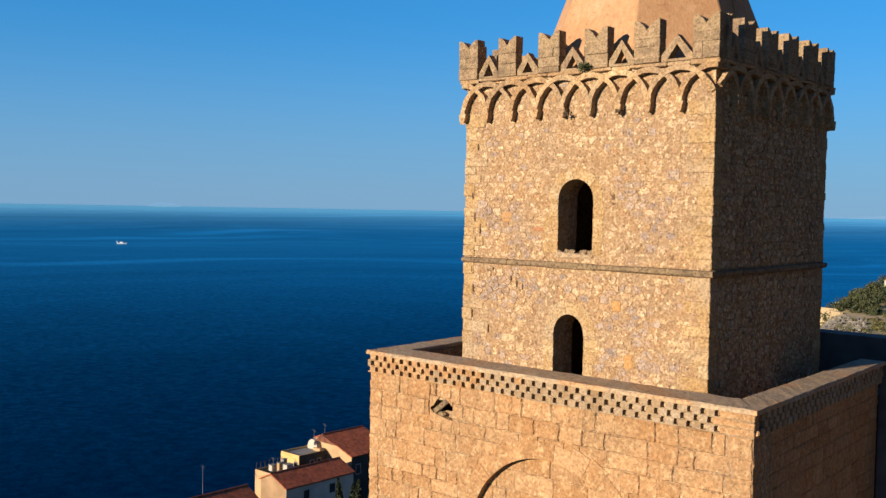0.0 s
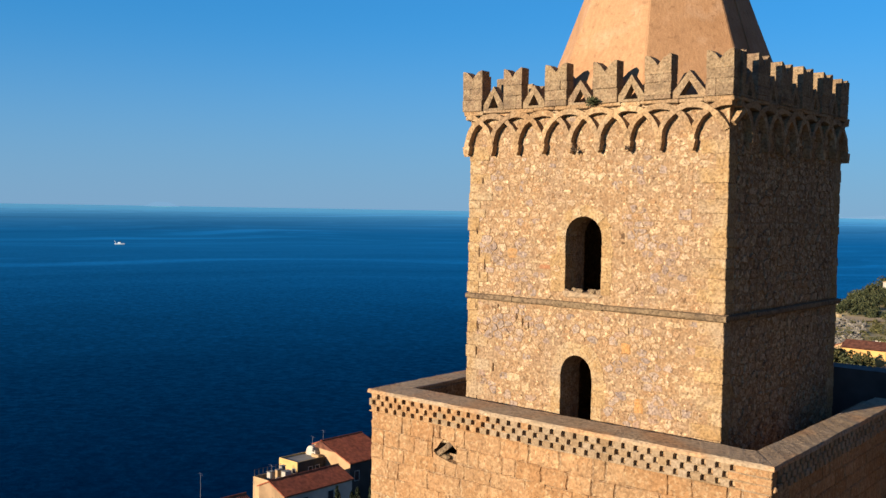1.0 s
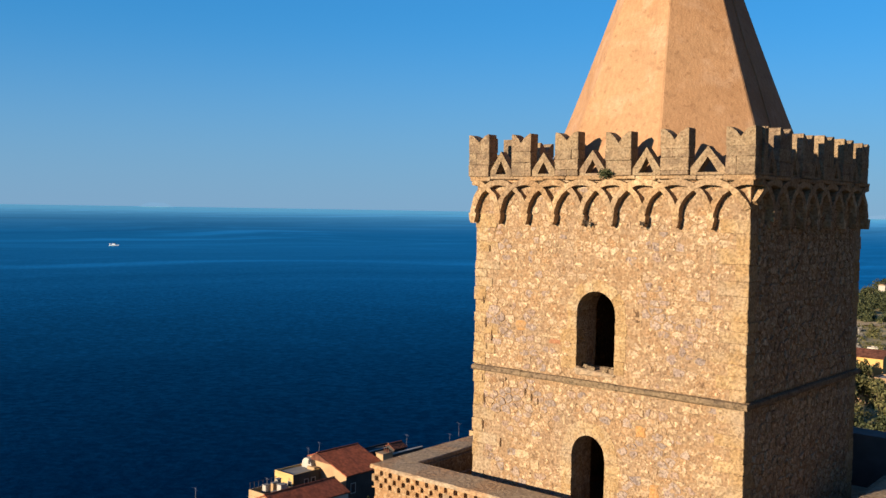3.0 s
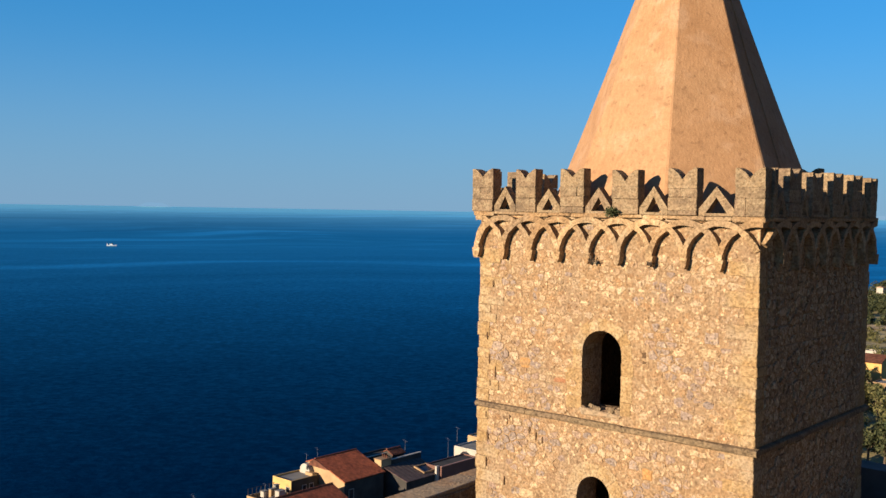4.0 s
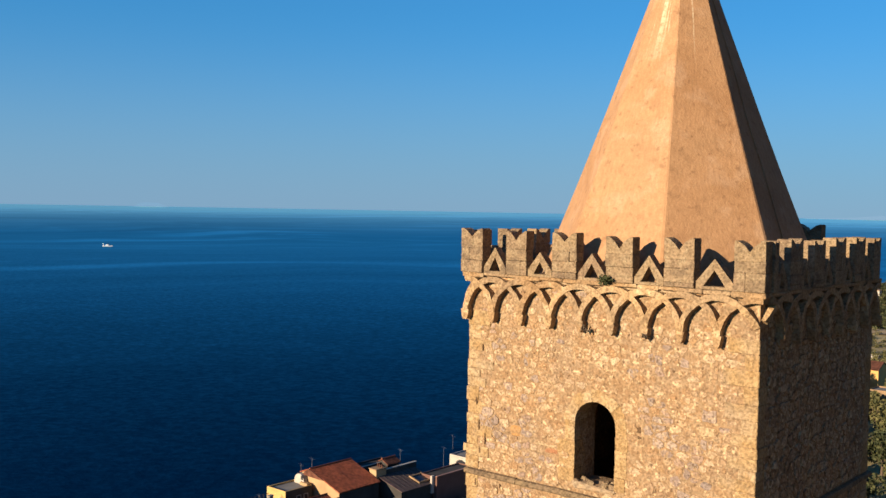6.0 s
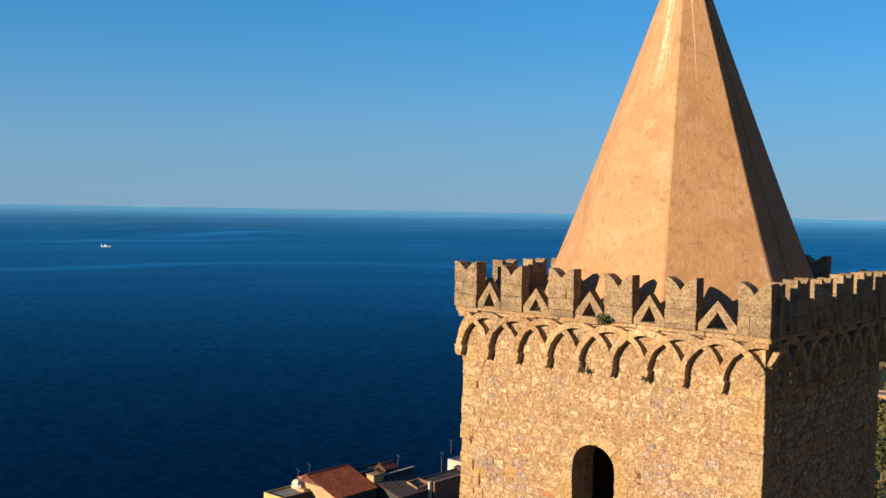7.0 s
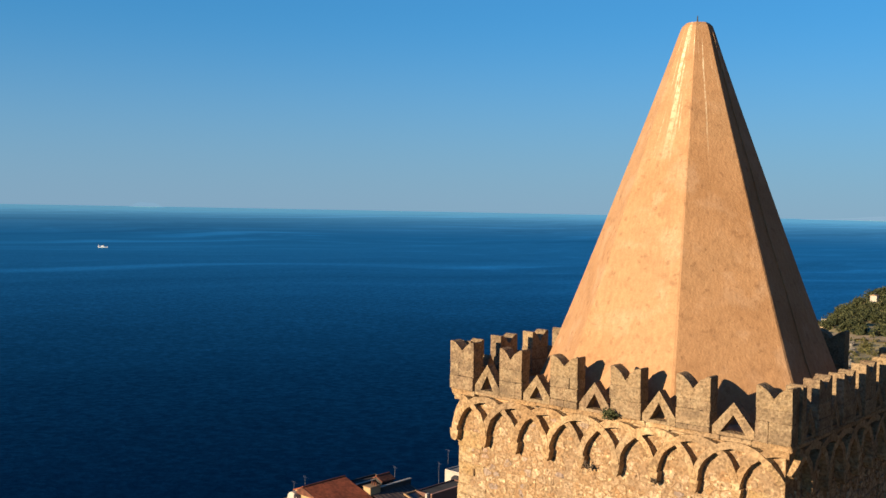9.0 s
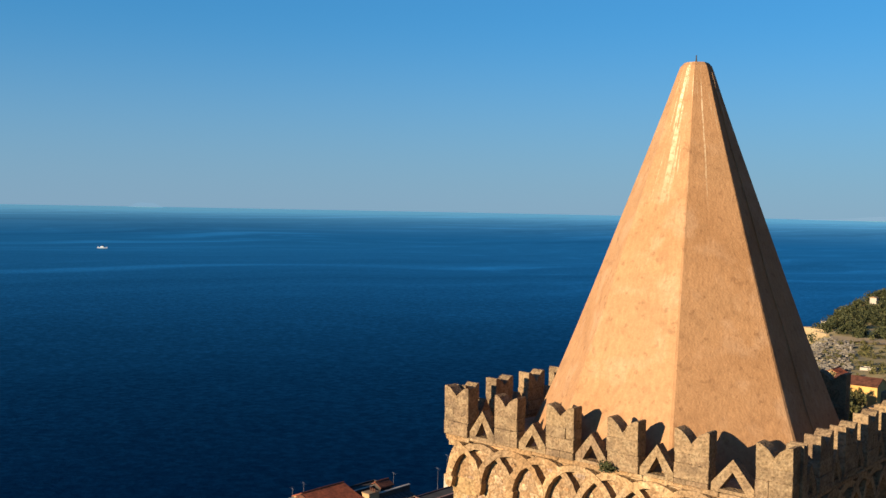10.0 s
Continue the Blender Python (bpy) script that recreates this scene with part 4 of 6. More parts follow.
# ---- sea, ground ----
SEA_Z = -66.0
rs = [0, 60, 150, 300, 500, 800, 1200, 1800, 2200, 2600, 3000, 3400, 3800, 4200, 4550, 4820]
na = 144
v = [(0, 0, SEA_Z)]
for r in rs[1:]:
    z = SEA_Z + 54.1 * max(0.0, (r - 1800) / (4820 - 1800)) ** 1.25
    v += [(r * math.cos(2 * math.pi * j / na), r * math.sin(2 * math.pi * j / na), z) for j in range(na)]
f = [(0, 1 + j, 1 + (j + 1) % na) for j in range(na)]
f += [(1 + (i - 1) * na + j, 1 + i * na + j, 1 + i * na + (j + 1) % na, 1 + (i - 1) * na + (j + 1) % na) for i in range(1, len(rs) - 1) for j in range(na)]
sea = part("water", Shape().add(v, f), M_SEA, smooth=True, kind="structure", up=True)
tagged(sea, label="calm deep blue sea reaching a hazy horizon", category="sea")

# ---- land ----
def land_height(x, y):
    """Heights of the town, the slope to the shore and the wooded headland."""
    shore = -128 - 0.10 * max(0.0, y - 60) - 30 * math.exp(-((y - 500) / 120.0) ** 2)
    if y < 60:
        shore = -128 + 0.9 * (60 - y)
    far = 640 + 0.25 * x
    inside = min(x - shore, (far - y) * 0.8)
    base = -27 - 19 * min(1.0, max(0.0, (math.hypot(x + 4, y - 4) - 18) / 110.0))
    hill = 9 * math.exp(-(((x + 150) / 75.0) ** 2 + ((y - 575) / 62.0) ** 2)) + 3 * math.exp(-(((x + 60) / 60.0) ** 2 + ((y - 520) / 80.0) ** 2))
    s = min(1.0, max(0.0, (y - 150) / 150.0))
    base += 10 * s * s * (3 - 2 * s)
    dip = 11 * math.exp(-(((x + 60) / 50.0) ** 2 + ((y - 185) / 60.0) ** 2))
    rough = 1.6 * noise.noise((x * 0.04, y * 0.04, 0)) + 0.5 * noise.noise((x * 0.15, y * 0.15, 3))
    h = base + hill + dip + rough
    t = min(1.0, max(0.0, inside / (16.0 + 22.0 * s)))
    return -75 + (h + 75) * (t * t * (3 - 2 * t))


xs = [-420, -330, -270] + [-235 + 6 * i for i in range(46)] + [45 + 25 * i for i in range(12)] + [400, 600, 900, 1400, 2200]
ys = [-2200, -1400, -900, -600, -420] + [-320 + 40 * i for i in range(8)] + [0 + 8 * i for i in range(82)] + [664, 690, 730, 800]
v = [(x, y, land_height(x, y)) for y in ys for x in xs]
nx = len(xs)
f = [(j * nx + i, j * nx + i + 1, (j + 1) * nx + i + 1, (j + 1) * nx + i) for j in range(len(ys) - 1) for i in range(nx - 1)]
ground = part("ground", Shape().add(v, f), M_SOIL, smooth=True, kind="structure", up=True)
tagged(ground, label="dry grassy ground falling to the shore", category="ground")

# unseen landward hillside, added to block sky and bounce light onto the tower
v, nu, nv = [], 48, 26
for j in range(nv + 1):
    for i in range(nu + 1):
        q, r = i / nu, j / nv
        wob = 14 * noise.noise((q * 7, r * 3, 5)) + 5 * noise.noise((q * 22, r * 9, 2))
        d = 58 * r + wob
        v.append((34 + 200 * q + 0.6 * d - 150 * max(0.0, q - 0.72), 62 - 150 * q + 0.8 * d - 230 * max(0.0, q - 0.72), -48 + 250 * r ** 0.8 + 8 * noise.noise((q * 16, r * 12, 8))))
f = [(j * (nu + 1) + i, j * (nu + 1) + i + 1, (j + 1) * (nu + 1) + i + 1, (j + 1) * (nu + 1) + i) for j in range(nv) for i in range(nu)]
added_hill = part("ground", Shape().add(v, f), M_UNSEEN_HILL, kind="structure", up=True)
tagged(added_hill, label="unseen hillside added to block sky and bounce light onto the tower", category="hillside")

# ---- houses by the shore ----
def tiled_slope(x0, z0, x1, z1, y0, y1, step=0.34):
    """A pitched roof plane with rounded tile rows running down from the ridge (x0, z0) to the eave (x1, z1)."""
    n = max(2, int((y1 - y0) / step))
    prof = [(y0, -0.14)]
    for i in range(n):
        a, w = y0 + (y1 - y0) * i / n, (y1 - y0) / n
        prof += [(a, 0.0), (a + w * 0.25, 0.045), (a + w * 0.5, 0.06), (a + w * 0.75, 0.045)]
    prof += [(y1, 0.0), (y1, -0.14)]
    k = len(prof)
    m = 4
    sh = Shape()
    sh.add([(lerp(x0, x1, q / m), y, lerp(z0, z1, q / m) + dz + 0.03 * noise.noise((y * 0.5, q * 1.7, x0))) for q in range(m + 1) for y, dz in prof],
           [(q * k + j, q * k + (j + 1) % k, (q + 1) * k + (j + 1) % k, (q + 1) * k + j) for q in range(m) for j in range(k)])
    return sh


def house_window(parent, x, y, z, w, h, face):
    """A recessed window with a frame on the side that faces -y ("s") or +x ("e")."""
    if face == "s":
        pane, frame_ = Shape().box(x, x + w, y - 0.02, y + 0.05, z, z + h), Shape()
        for q in ((x - 0.1, x, z - 0.1, z + h + 0.1), (x + w, x + w + 0.1, z - 0.1, z + h + 0.1), (x, x + w, z + h, z + h + 0.1), (x, x + w, z - 0.1, z)):
            frame_.box(q[0], q[1], y - 0.07, y + 0.03, q[2], q[3])
    else:
        pane, frame_ = Shape().box(x - 0.05, x + 0.02, y, y + w, z, z + h), Shape()
        for q in ((y - 0.1, y, z - 0.1, z + h + 0.1), (y + w, y + w + 0.1, z - 0.1, z + h + 0.1), (y, y + w, z + h, z + h + 0.1), (y, y + w, z - 0.1, z)):
            frame_.box(x - 0.03, x + 0.07, q[0], q[1], q[2], q[3])
    win = part("window", pane, M_DARK, parent)
    part("frame", frame_, M_WHITE, win)


def pitched_house(label, xr, zr, xe, ze, y0, y1, wall_mat, base=-52.0, back=None, windows=(), tiles=None):
    """A house with its ridge along y; the slope towards +x falls from (xr, zr) to (xe, ze)."""
    h = thing("house", label, "house")
    xb = back if back is not None else 2 * xr - xe
    zb = ze if back is None else zr - (zr - ze) * (xr - xb) / (xe - xr)
    i0, i1 = y0 + 0.25, y1 - 0.25
    poly = [(xb + 0.3, base), (xe - 0.35, base), (xe - 0.35, ze - 0.02), (xr, zr - 0.14), (xb + 0.3, zb - 0.02)]
    part("wall", Shape().prism(poly, i0, i1), wall_mat, h)
    roof = part("roof", tiled_slope(xr, zr, xe, ze, y0, y1), tiles or M_TILE, h, "weathered terracotta tile roof")
    part("roof", tiled_slope(xr, zr, xb, zb, y0, y1), tiles or M_TILE, h)
    part("ridge_tiles", Shape().tube([(xr, y0, zr + 0.04), (xr, (y0 + y1) / 2, zr + 0.06), (xr, y1, zr + 0.04)], [0.14] * 3), M_TILE, roof)
    for w in windows:
        house_window(h, *w)
    return h


def flat_house(label, x0, x1, y0, y1, top, wall_mat, base=-52.0, lip=0.35, windows=(), roof_mat=None):
    """A flat-roofed house with a low upstand round its roof."""
    h = thing("house", label, "house")
    part("wall", Shape().box(x0, x1, y0, y1, base, top - lip), wall_mat, h)
    roof = part("roof", Shape().box(x0 + 0.2, x1 - 0.2, y0 + 0.2, y1 - 0.2, top - lip, top - lip + 0.08), roof_mat or M_FLAT, h, "grey flat roof")
    for a, b, c, d in ((x0, x1, y0, y0 + 0.2), (x0, x1, y1 - 0.2, y1), (x0, x0 + 0.2, y0 + 0.2, y1 - 0.2), (x1 - 0.2, x1, y0 + 0.2, y1 - 0.2)):
        part("upstand", Shape().chamfer_box(a, b, c, d, top - lip, top, 0.03), wall_mat, roof)
    for w in windows:
        house_window(h, *w)
    return h


def antenna(x, y, z, h):
    a = thing("roof_antenna", "thin grey metal television antenna on a roof", "antenna", group="roof antennas", at=(x, y, z))
    mast = part("mast", Shape().tube([(0, 0, 0), (0, 0, h / 2), (0, 0, h)], [0.024, 0.02, 0.016], 6), M_METAL, a)
    bar = Shape().tube([(-0.9, 0.4, h - 0.15), (0, 0, h - 0.15), (0.9, -0.4, h - 0.15)], [0.010] * 3, 6)
    part("boom", bar, M_METAL, mast)
    for k in range(4):
        q = -0.75 + 0.5 * k
        part("rod", Shape().tube([(q - 0.13, -q * 0.44 - 0.28, h - 0.13), (q, -q * 0.44, h - 0.13), (q + 0.13, -q * 0.44 + 0.28, h - 0.13)], [0.006] * 3, 5), M_METAL, mast)


rng = random.Random(41)
YELLOW_HOUSE = flat_house("yellow rendered house with a grey flat roof", -124.9, -120.0, 88.5, 94.5, -36.85, M_YELLOW, windows=((-121.3, 88.5, -40.3, 0.9, 2.2, "s"), (-119.95, 91.0, -39.3, 0.8, 1.2, "e"), (-119.95, 92.6, -39.3, 0.8, 1.2, "e")))
# slab over the unlit wall, its shade put in as grey-green
part("side_wall", Shape().box(-119.995, -119.95, 88.5, 94.5, -52.0, -36.87), M_YELLOW_SHADE, YELLOW_HOUSE, "side wall with its shade put into the grey-green colour")
h2 = pitched_house("cream gabled house with a broad terracotta roof", -121.0, -34.3, -113.3, -37.0, 94.7, 104.7, M_CREAM, back=-123.5, windows=((-113.60, 96.0, -40.2, 1.0, 1.6, "e"),))
# thin slab darkens this wall, which faces away from the sun
part("side_wall", Shape().box(-113.645, -113.60, 94.96, 104.44, -52.0, -37.12), M_SHADE_GREY, h2, "side wall with its deep shade put in as dark grey")
# stands for a strip of roof; darker tiles offset the direct sun
part("tiled_gable", Shape().prism([(-122.6, -35.55), (-121.9, -34.75), (-121.0, -34.26), (-117.2, -35.60), (-118.0, -35.66)], 94.50, 94.69), M_TILE_DARK, h2)
h2 = pitched_house("low house with a long terracotta roof", -113.0, -36.4, -109.0, -38.1, 76.7, 91.6, M_TAN, back=-116.0, windows=((-109.30, 80.5, -40.6, 1.2, 1.5, "e"), (-109.30, 86.0, -40.6, 1.2, 1.5, "e")))
part("side_wall", Shape().box(-109.345, -109.30, 76.96, 91.34, -52.0, -38.2), M_WHITE, h2, "whitewashed side wall")
pitched_house("house with a faded terracotta roof", -106.0, -34.8, -102.6, -36.6, 54.0, 67.0, M_CREAM, back=-109.5)
# roof terrace with its wall and clutter
t = flat_house("cream house with a cluttered roof terrace", -121.8, -116.4, 80.5, 86.5, -38.0, M_CREAM, lip=0.9)
for k in range(7):
    part("fence_post", Shape().tube([(-121.7, 80.7 + 0.9 * k, -38.1), (-121.7, 80.7 + 0.9 * k, -37.4), (-121.7, 80.7 + 0.9 * k, -36.9)], [0.04] * 3, 6), M_RUST, t)
part("fence_rail", Shape().tube([(-121.7, 80.7, -36.95), (-121.7, 83.5, -36.95), (-121.7, 86.3, -36.95)], [0.035] * 3, 6), M_RUST, t)
junk = [("crate", "weathered crate on the roof terrace", (-120.9, -120.0, 82.6, 83.6, -38.6, -37.5), M_WHITE), ("crate", "weathered crate on the roof terrace", (-119.7, -119.1, 83.4, 84.6, -38.6, -37.1), M_CREAM),
        ("water_tank", "pale water tank on the roof terrace", (-118.6, -117.5, 83.8, 85.2, -38.6, -37.2), M_WHITE), ("cupboard", "pale cupboard on the roof terrace", (-120.6, -119.9, 85.0, 85.9, -38.6, -36.9), M_FLAT), ("crate", "weathered crate on the roof terrace", (-117.3, -116.8, 81.6, 82.4, -38.6, -37.7), M_FLAT)]
for nm, lab, q, mt in junk:
    k = thing(nm, lab, nm.replace("_", " "), group="terrace clutter")
    part("body", Shape().chamfer_box(*q, 0.06, 0.03, rng), mt, k)
    part("lid", Shape().chamfer_box(q[0] - 0.05, q[1] + 0.05, q[2] - 0.05, q[3] + 0.05, q[5] + 0.002, q[5] + 0.08, 0.02), M_FLAT, k)
# rounded water tank house
tank = thing("roof_shelter", "rounded whitewashed roof shelter with a dark opening", "shelter")
pts = []
for i in range(9):
    a = math.pi * i / 8
    pts.append((-122.9 + 1.25 * -math.cos(a), -36.6 + 1.25 * math.sin(a)))
part("vault", Shape().prism([(-124.15, -38.0)] + pts + [(-121.65, -38.0)], 94.0, 96.4), M_WHITE, tank)
part("opening", Shape().box(-122.4, -121.9, 93.95, 94.05, -36.3, -35.6), M_DARK, tank)
part("wall", Shape().chamfer_box(-122.3, -120.4, 93.6, 94.4, -37.6, -36.6, 0.05), M_CREAM, tank)
for p in ((-123.6, 95.0, -35.6, 1.7), (-121.4, 95.6, -35.0, 2.4), (-115.6, 112.0, -34.9, 2.0), (-118.9, 82.0, -38.0, 2.2), (-115.2, 65.5, -38.0, 4.6), (-112.4, 73.5, -38.0, 2.2), (-121.0, 130.5, -41.0, 4.4), (-127.5, 141.0, -40.0, 3.0)):
    antenna(*p)
# darker houses farther along the shore
h = thing("house", "shaded house with a dark sloping roof and a pale chimney wall", "house")
part("wall", Shape().prism([(-116.6, -52.0), (-109.1, -52.0), (-109.1, -38.2), (-114.8, -36.68), (-116.6, -36.68)], 105.6, 114.9), M_SHADE_GREY, h)
roof = part("roof", Shape().prism([(-114.8, -36.66), (-108.8, -38.25), (-108.8, -38.15), (-114.8, -36.55)], 105.4, 115.1), M_DARK_BROWN, h, "dark felted mono-pitch roof")
for k in range(9):
    y = 106.4 + 1.0 * k
    part("seam", Shape().prism([(-114.7, -36.6), (-108.85, -38.16), (-108.85, -38.10), (-114.7, -36.52)], y, y + 0.07), M_SHADE_GREY, roof)
par = part("parapet", Shape().box(-115.2, -114.85, 107.6, 115.6, -37.6, -35.74), M_SHADE_GREY, h)
part("parapet_cap", Shape().chamfer_box(-115.28, -114.78, 107.6, 115.7, -35.735, -35.6, 0.03, 0.01, rng), M_WHITE, par, "pale strip along the parapet top")
chim = part("chimney_wall", Shape().chamfer_box(-116.5, -114.7, 104.9, 107.5, -38.4, -35.35, 0.06, 0.03, rng), M_CREAM, h, "pale lit chimney wall")
part("chimney_cap", Shape().chamfer_box(-116.6, -114.6, 104.8, 107.6, -35.345, -35.2, 0.04, 0.02, rng), M_TAN, chim)
for k in range(3):
    part("chimney_pot", Shape().tube([(-116.0 + 0.5 * k, 106.6, -35.2), (-116.0 + 0.5 * k, 106.6, -34.9), (-116.0 + 0.5 * k, 106.6, -34.6)], [0.13, 0.11, 0.12], 8), M_TILE_DARK, chim)
# roof hatch with a pale frame lying on the slope
hatch = part("hatch", Shape().prism([(-112.0, -37.32), (-110.0, -37.86), (-110.0, -37.72), (-112.0, -37.18)], 111.2, 113.9), M_DARK, roof)
for a, b2, y0, y1 in ((-112.3, -109.7, 110.9, 111.2), (-112.3, -109.7, 113.9, 114.2)):
    part("hatch_frame", Shape().prism([(a, -37.25), (b2, -37.96), (b2, -37.62), (a, -36.91)], y0, y1), M_TAN, hatch)
for a, b2 in ((-112.3, -112.0), (-110.0, -109.7)):
    z0 = -36.6 - 1.6 * (a + 114.8) / 5.8
    part("hatch_frame", Shape().box(a, b2, 111.2, 113.9, z0 - 0.1, z0 + 0.3), M_TAN, hatch)
part("gate_pier", Shape().chamfer_box(-109.05, -108.6, 113.0, 113.7, -40.0, -36.75, 0.05, 0.03, rng), M_WHITE, h, "pale rendered pier")
h = flat_house("dark house with a pale roof edge", -122.0, -119.0, 104.9, 113.4, -35.72, M_SHADE_GREY, roof_mat=M_SHADE_GREY)
part("roof_edge", Shape().chamfer_box(-119.25, -118.9, 104.8, 113.5, -35.715, -35.58, 0.03, 0.01, rng), M_WHITE, h, "pale strip along the roof edge")
pitched_house("house with a small dark terracotta roof", -118.6, -34.95, -117.0, -35.75, 110.2, 113.8, M_SHADE_GREY, back=-119.9, tiles=M_TILE_DARK)
flat_house("low dark house with a grey flat roof", -105.8, -101.5, 106.0, 122.0, -41.2, M_SHADE_GREY, roof_mat=M_FLAT)
h = flat_house("dark house with a pink parapet", -112.0, -108.1, 113.8, 124.5, -36.98, plain_mat("pink_render", (0.13, 0.07, 0.055), 0.9, 0.15, 0.5), lip=0.3, roof_mat=M_SHADE_GREY)
part("parapet_cap", Shape().chamfer_box(-108.45, -108.02, 113.75, 124.5, -36.975, -36.85, 0.03, 0.01, rng), plain_mat("pink_cap", (0.30, 0.17, 0.135), 0.9, 0.2, 0.5), h, "pink rendered capping")
WHITE_HOUSE = flat_house("white house with a flat roof", -123.2, -116.0, 135.0, 142.0, -39.2, M_WHITE, windows=((-121.0, 135.0, -42.5, 1.0, 1.5, "s"),))
part("arched_opening", Shape().prism([(-121.6 + 1.5 - 1.5 * math.cos(math.pi * i / 10), -41.2 + 1.3 * math.sin(math.pi * i / 10)) for i in range(11)], 134.96, 135.1), M_DARK, WHITE_HOUSE, "dark arched opening")
flat_house("cream house with a flat roof", -132.0, -124.0, 150.0, 158.0, -40.9, M_CREAM)

# ---- wooded headland ----
def leaf_quad(sh, c, size, rng):
    """One leaf clump: a bent diamond in a random direction."""
    n = Vector((rng.gauss(0, 1), rng.gauss(0, 1), rng.gauss(0.6, 0.8))).normalized()
    u = n.orthogonal().normalized()
    u = (Matrix.Rotation(rng.uniform(0, 6.28), 3, n) @ u)
    w = n.cross(u)
    c = Vector(c)
    s0, s1 = size * rng.uniform(0.6, 1.2), size * rng.uniform(0.4, 0.8)
    sh.add([c - u * s0, c - w * s1 + n * 0.15 * size, c + u * s0, c + w * s1 + n * 0.15 * size], [(0, 1, 2), (0, 2, 3)])


def crown(sh, c, r, h, leaves, size, rng, lobes=6):
    """An uneven crown of leaf clumps, gathered round a few lobes."""
    centres = [(c[0] + rng.uniform(-0.55, 0.55) * r, c[1] + rng.uniform(-0.55, 0.55) * r, c[2] + rng.uniform(-0.35, 0.4) * h) for _ in range(lobes)]
    for _ in range(leaves):
        q = rng.choice(centres)
        d = Vector((rng.gauss(0, 1), rng.gauss(0, 1), rng.gauss(0, 1))).normalized() * rng.uniform(0.55, 1.0) ** 0.5
        leaf_quad(sh, (q[0] + d.x * r * 0.55, q[1] + d.y * r * 0.55, q[2] + d.z * h * 0.45), size, rng)


rng = random.Random(77)
woods, scrub = Shape(), Shape()
count = 0
while count < 1000:
    x, y = rng.uniform(-215, -20), rng.uniform(395, 640)
    g = land_height(x, y)
    if g < -42 or y < 408 + 14 * noise.noise((x * 0.05, 3, 1)) or (y < 470 and x < -158 + (y - 400) * 0.05) or (509 < y < 526 and -163 < x + (525 - y) * 0.3 < -157.5):
        continue
    r = rng.uniform(2.0, 4.0)
    crown(woods, (x, y, g + r * 0.55), r, r * 1.2, 130, 0.52, rng, 6)
    count += 1
tagged(part("woods", woods, M_LEAF, kind="stuff"), label="dark green pine woods covering the headland", category="trees")
for _ in range(1500):
    x, y = rng.uniform(-150, 10), rng.uniform(190, 400)
    g = land_height(x, y)
    if g < -56 or (y > 296 and x < -0.325 * (y + 17) + 5 and rng.random() < 0.85) or (y > 376 and rng.random() < 0.6):
        continue
    r = rng.uniform(0.9, 2.2)
    crown(scrub, (x, y, g + r * 0.3), r, r, 60, 0.34, rng, 4)
tagged(part("scrub", scrub, M_LEAF2, kind="stuff"), label="low olive green scrub on the slope", category="bushes")

# boulders of the shore
rocks = Shape()
for _ in range(5000):
    x, y = rng.uniform(-165, -85), rng.uniform(300, 398)
    g = land_height(x, y)
    if g < -60 or x > -0.325 * (y + 17) + 6:
        continue
    r = rng.uniform(0.3, 1.0) ** 1.5
    pts = [Vector((rng.gauss(0, 1), rng.gauss(0, 1), rng.gauss(0, 1))).normalized() for _ in range(9)]
    bm = bmesh.new()
    for p in pts:
        bm.verts.new((x + p.x * r * rng.uniform(0.8, 1.4), y + p.y * r, g + 0.2 + p.z * r * 0.8))
    bmesh.ops.convex_hull(bm, input=bm.verts)
    bm.verts.index_update()
    rocks.add([q.co[:] for q in bm.verts], [[q.index for q in fc.verts] for fc in bm.faces])
    bm.free()
tagged(part("boulders", rocks, M_ROCK, kind="stuff"), label="pale grey boulders scattered along the shore", category="rocks")


def strip(pts, width, lift):
    """A track laid on the ground."""
    v, f = [], []
    for i, (x, y) in enumerate(pts):
        x2, y2 = pts[min(i + 1, len(pts) - 1)]
        x1, y1 = pts[max(i - 1, 0)]
        d = Vector((x2 - x1, y2 - y1)).normalized()
        for k in (-1, 1):
            px_, py_ = x - d.y * width / 2 * k, y + d.x * width / 2 * k
            v.append((px_, py_, land_height(px_, py_) + lift))
    f = [(2 * i, 2 * i + 1, 2 * i + 3, 2 * i + 2) for i in range(len(pts) - 1)]
    return Shape().add(v, f)


track = part("road", strip([(-138 + 3 * i, 397 - 0.25 * i + 3 * math.sin(i * 0.45)) for i in range(24)], 12, 0.5), M_SAND, kind="structure", up=True)
tagged(track, label="pale dusty track under the wooded slope", category="track")
wallp = thing("ruined_fortification", "ruined pale stone wall with a square turret by the shore", "wall")
for a, b in (((-176, 453), (-164, 461)), ((-161, 430), (-149, 424)), ((-152, 417), (-143, 408))):
    d = Vector((b[0] - a[0], b[1] - a[1], 0))
    n = Vector((-d.y, d.x, 0)).normalized() * 0.7
    ga, gb = land_height(*a), land_height(*b)
    sh = Shape().add([(a[0] - n.x, a[1] - n.y, min(ga, gb) - 3), (b[0] - n.x, b[1] - n.y, gb - 3), (b[0] + n.x, b[1] + n.y, gb - 3), (a[0] + n.x, a[1] + n.y, min(ga, gb) - 3),
                      (a[0] - n.x, a[1] - n.y, gb + 0.3), (b[0] - n.x, b[1] - n.y, gb + 0.7), (b[0] + n.x, b[1] + n.y, gb + 0.7), (a[0] + n.x, a[1] + n.y, gb + 0.3)],
                     [(3, 2, 1, 0), (4, 5, 6, 7), (0, 1, 5, 4), (1, 2, 6, 5), (2, 3, 7, 6), (3, 0, 4, 7)])
    part("wall", sh, M_SAND, wallp)
g = land_height(-163, 461)
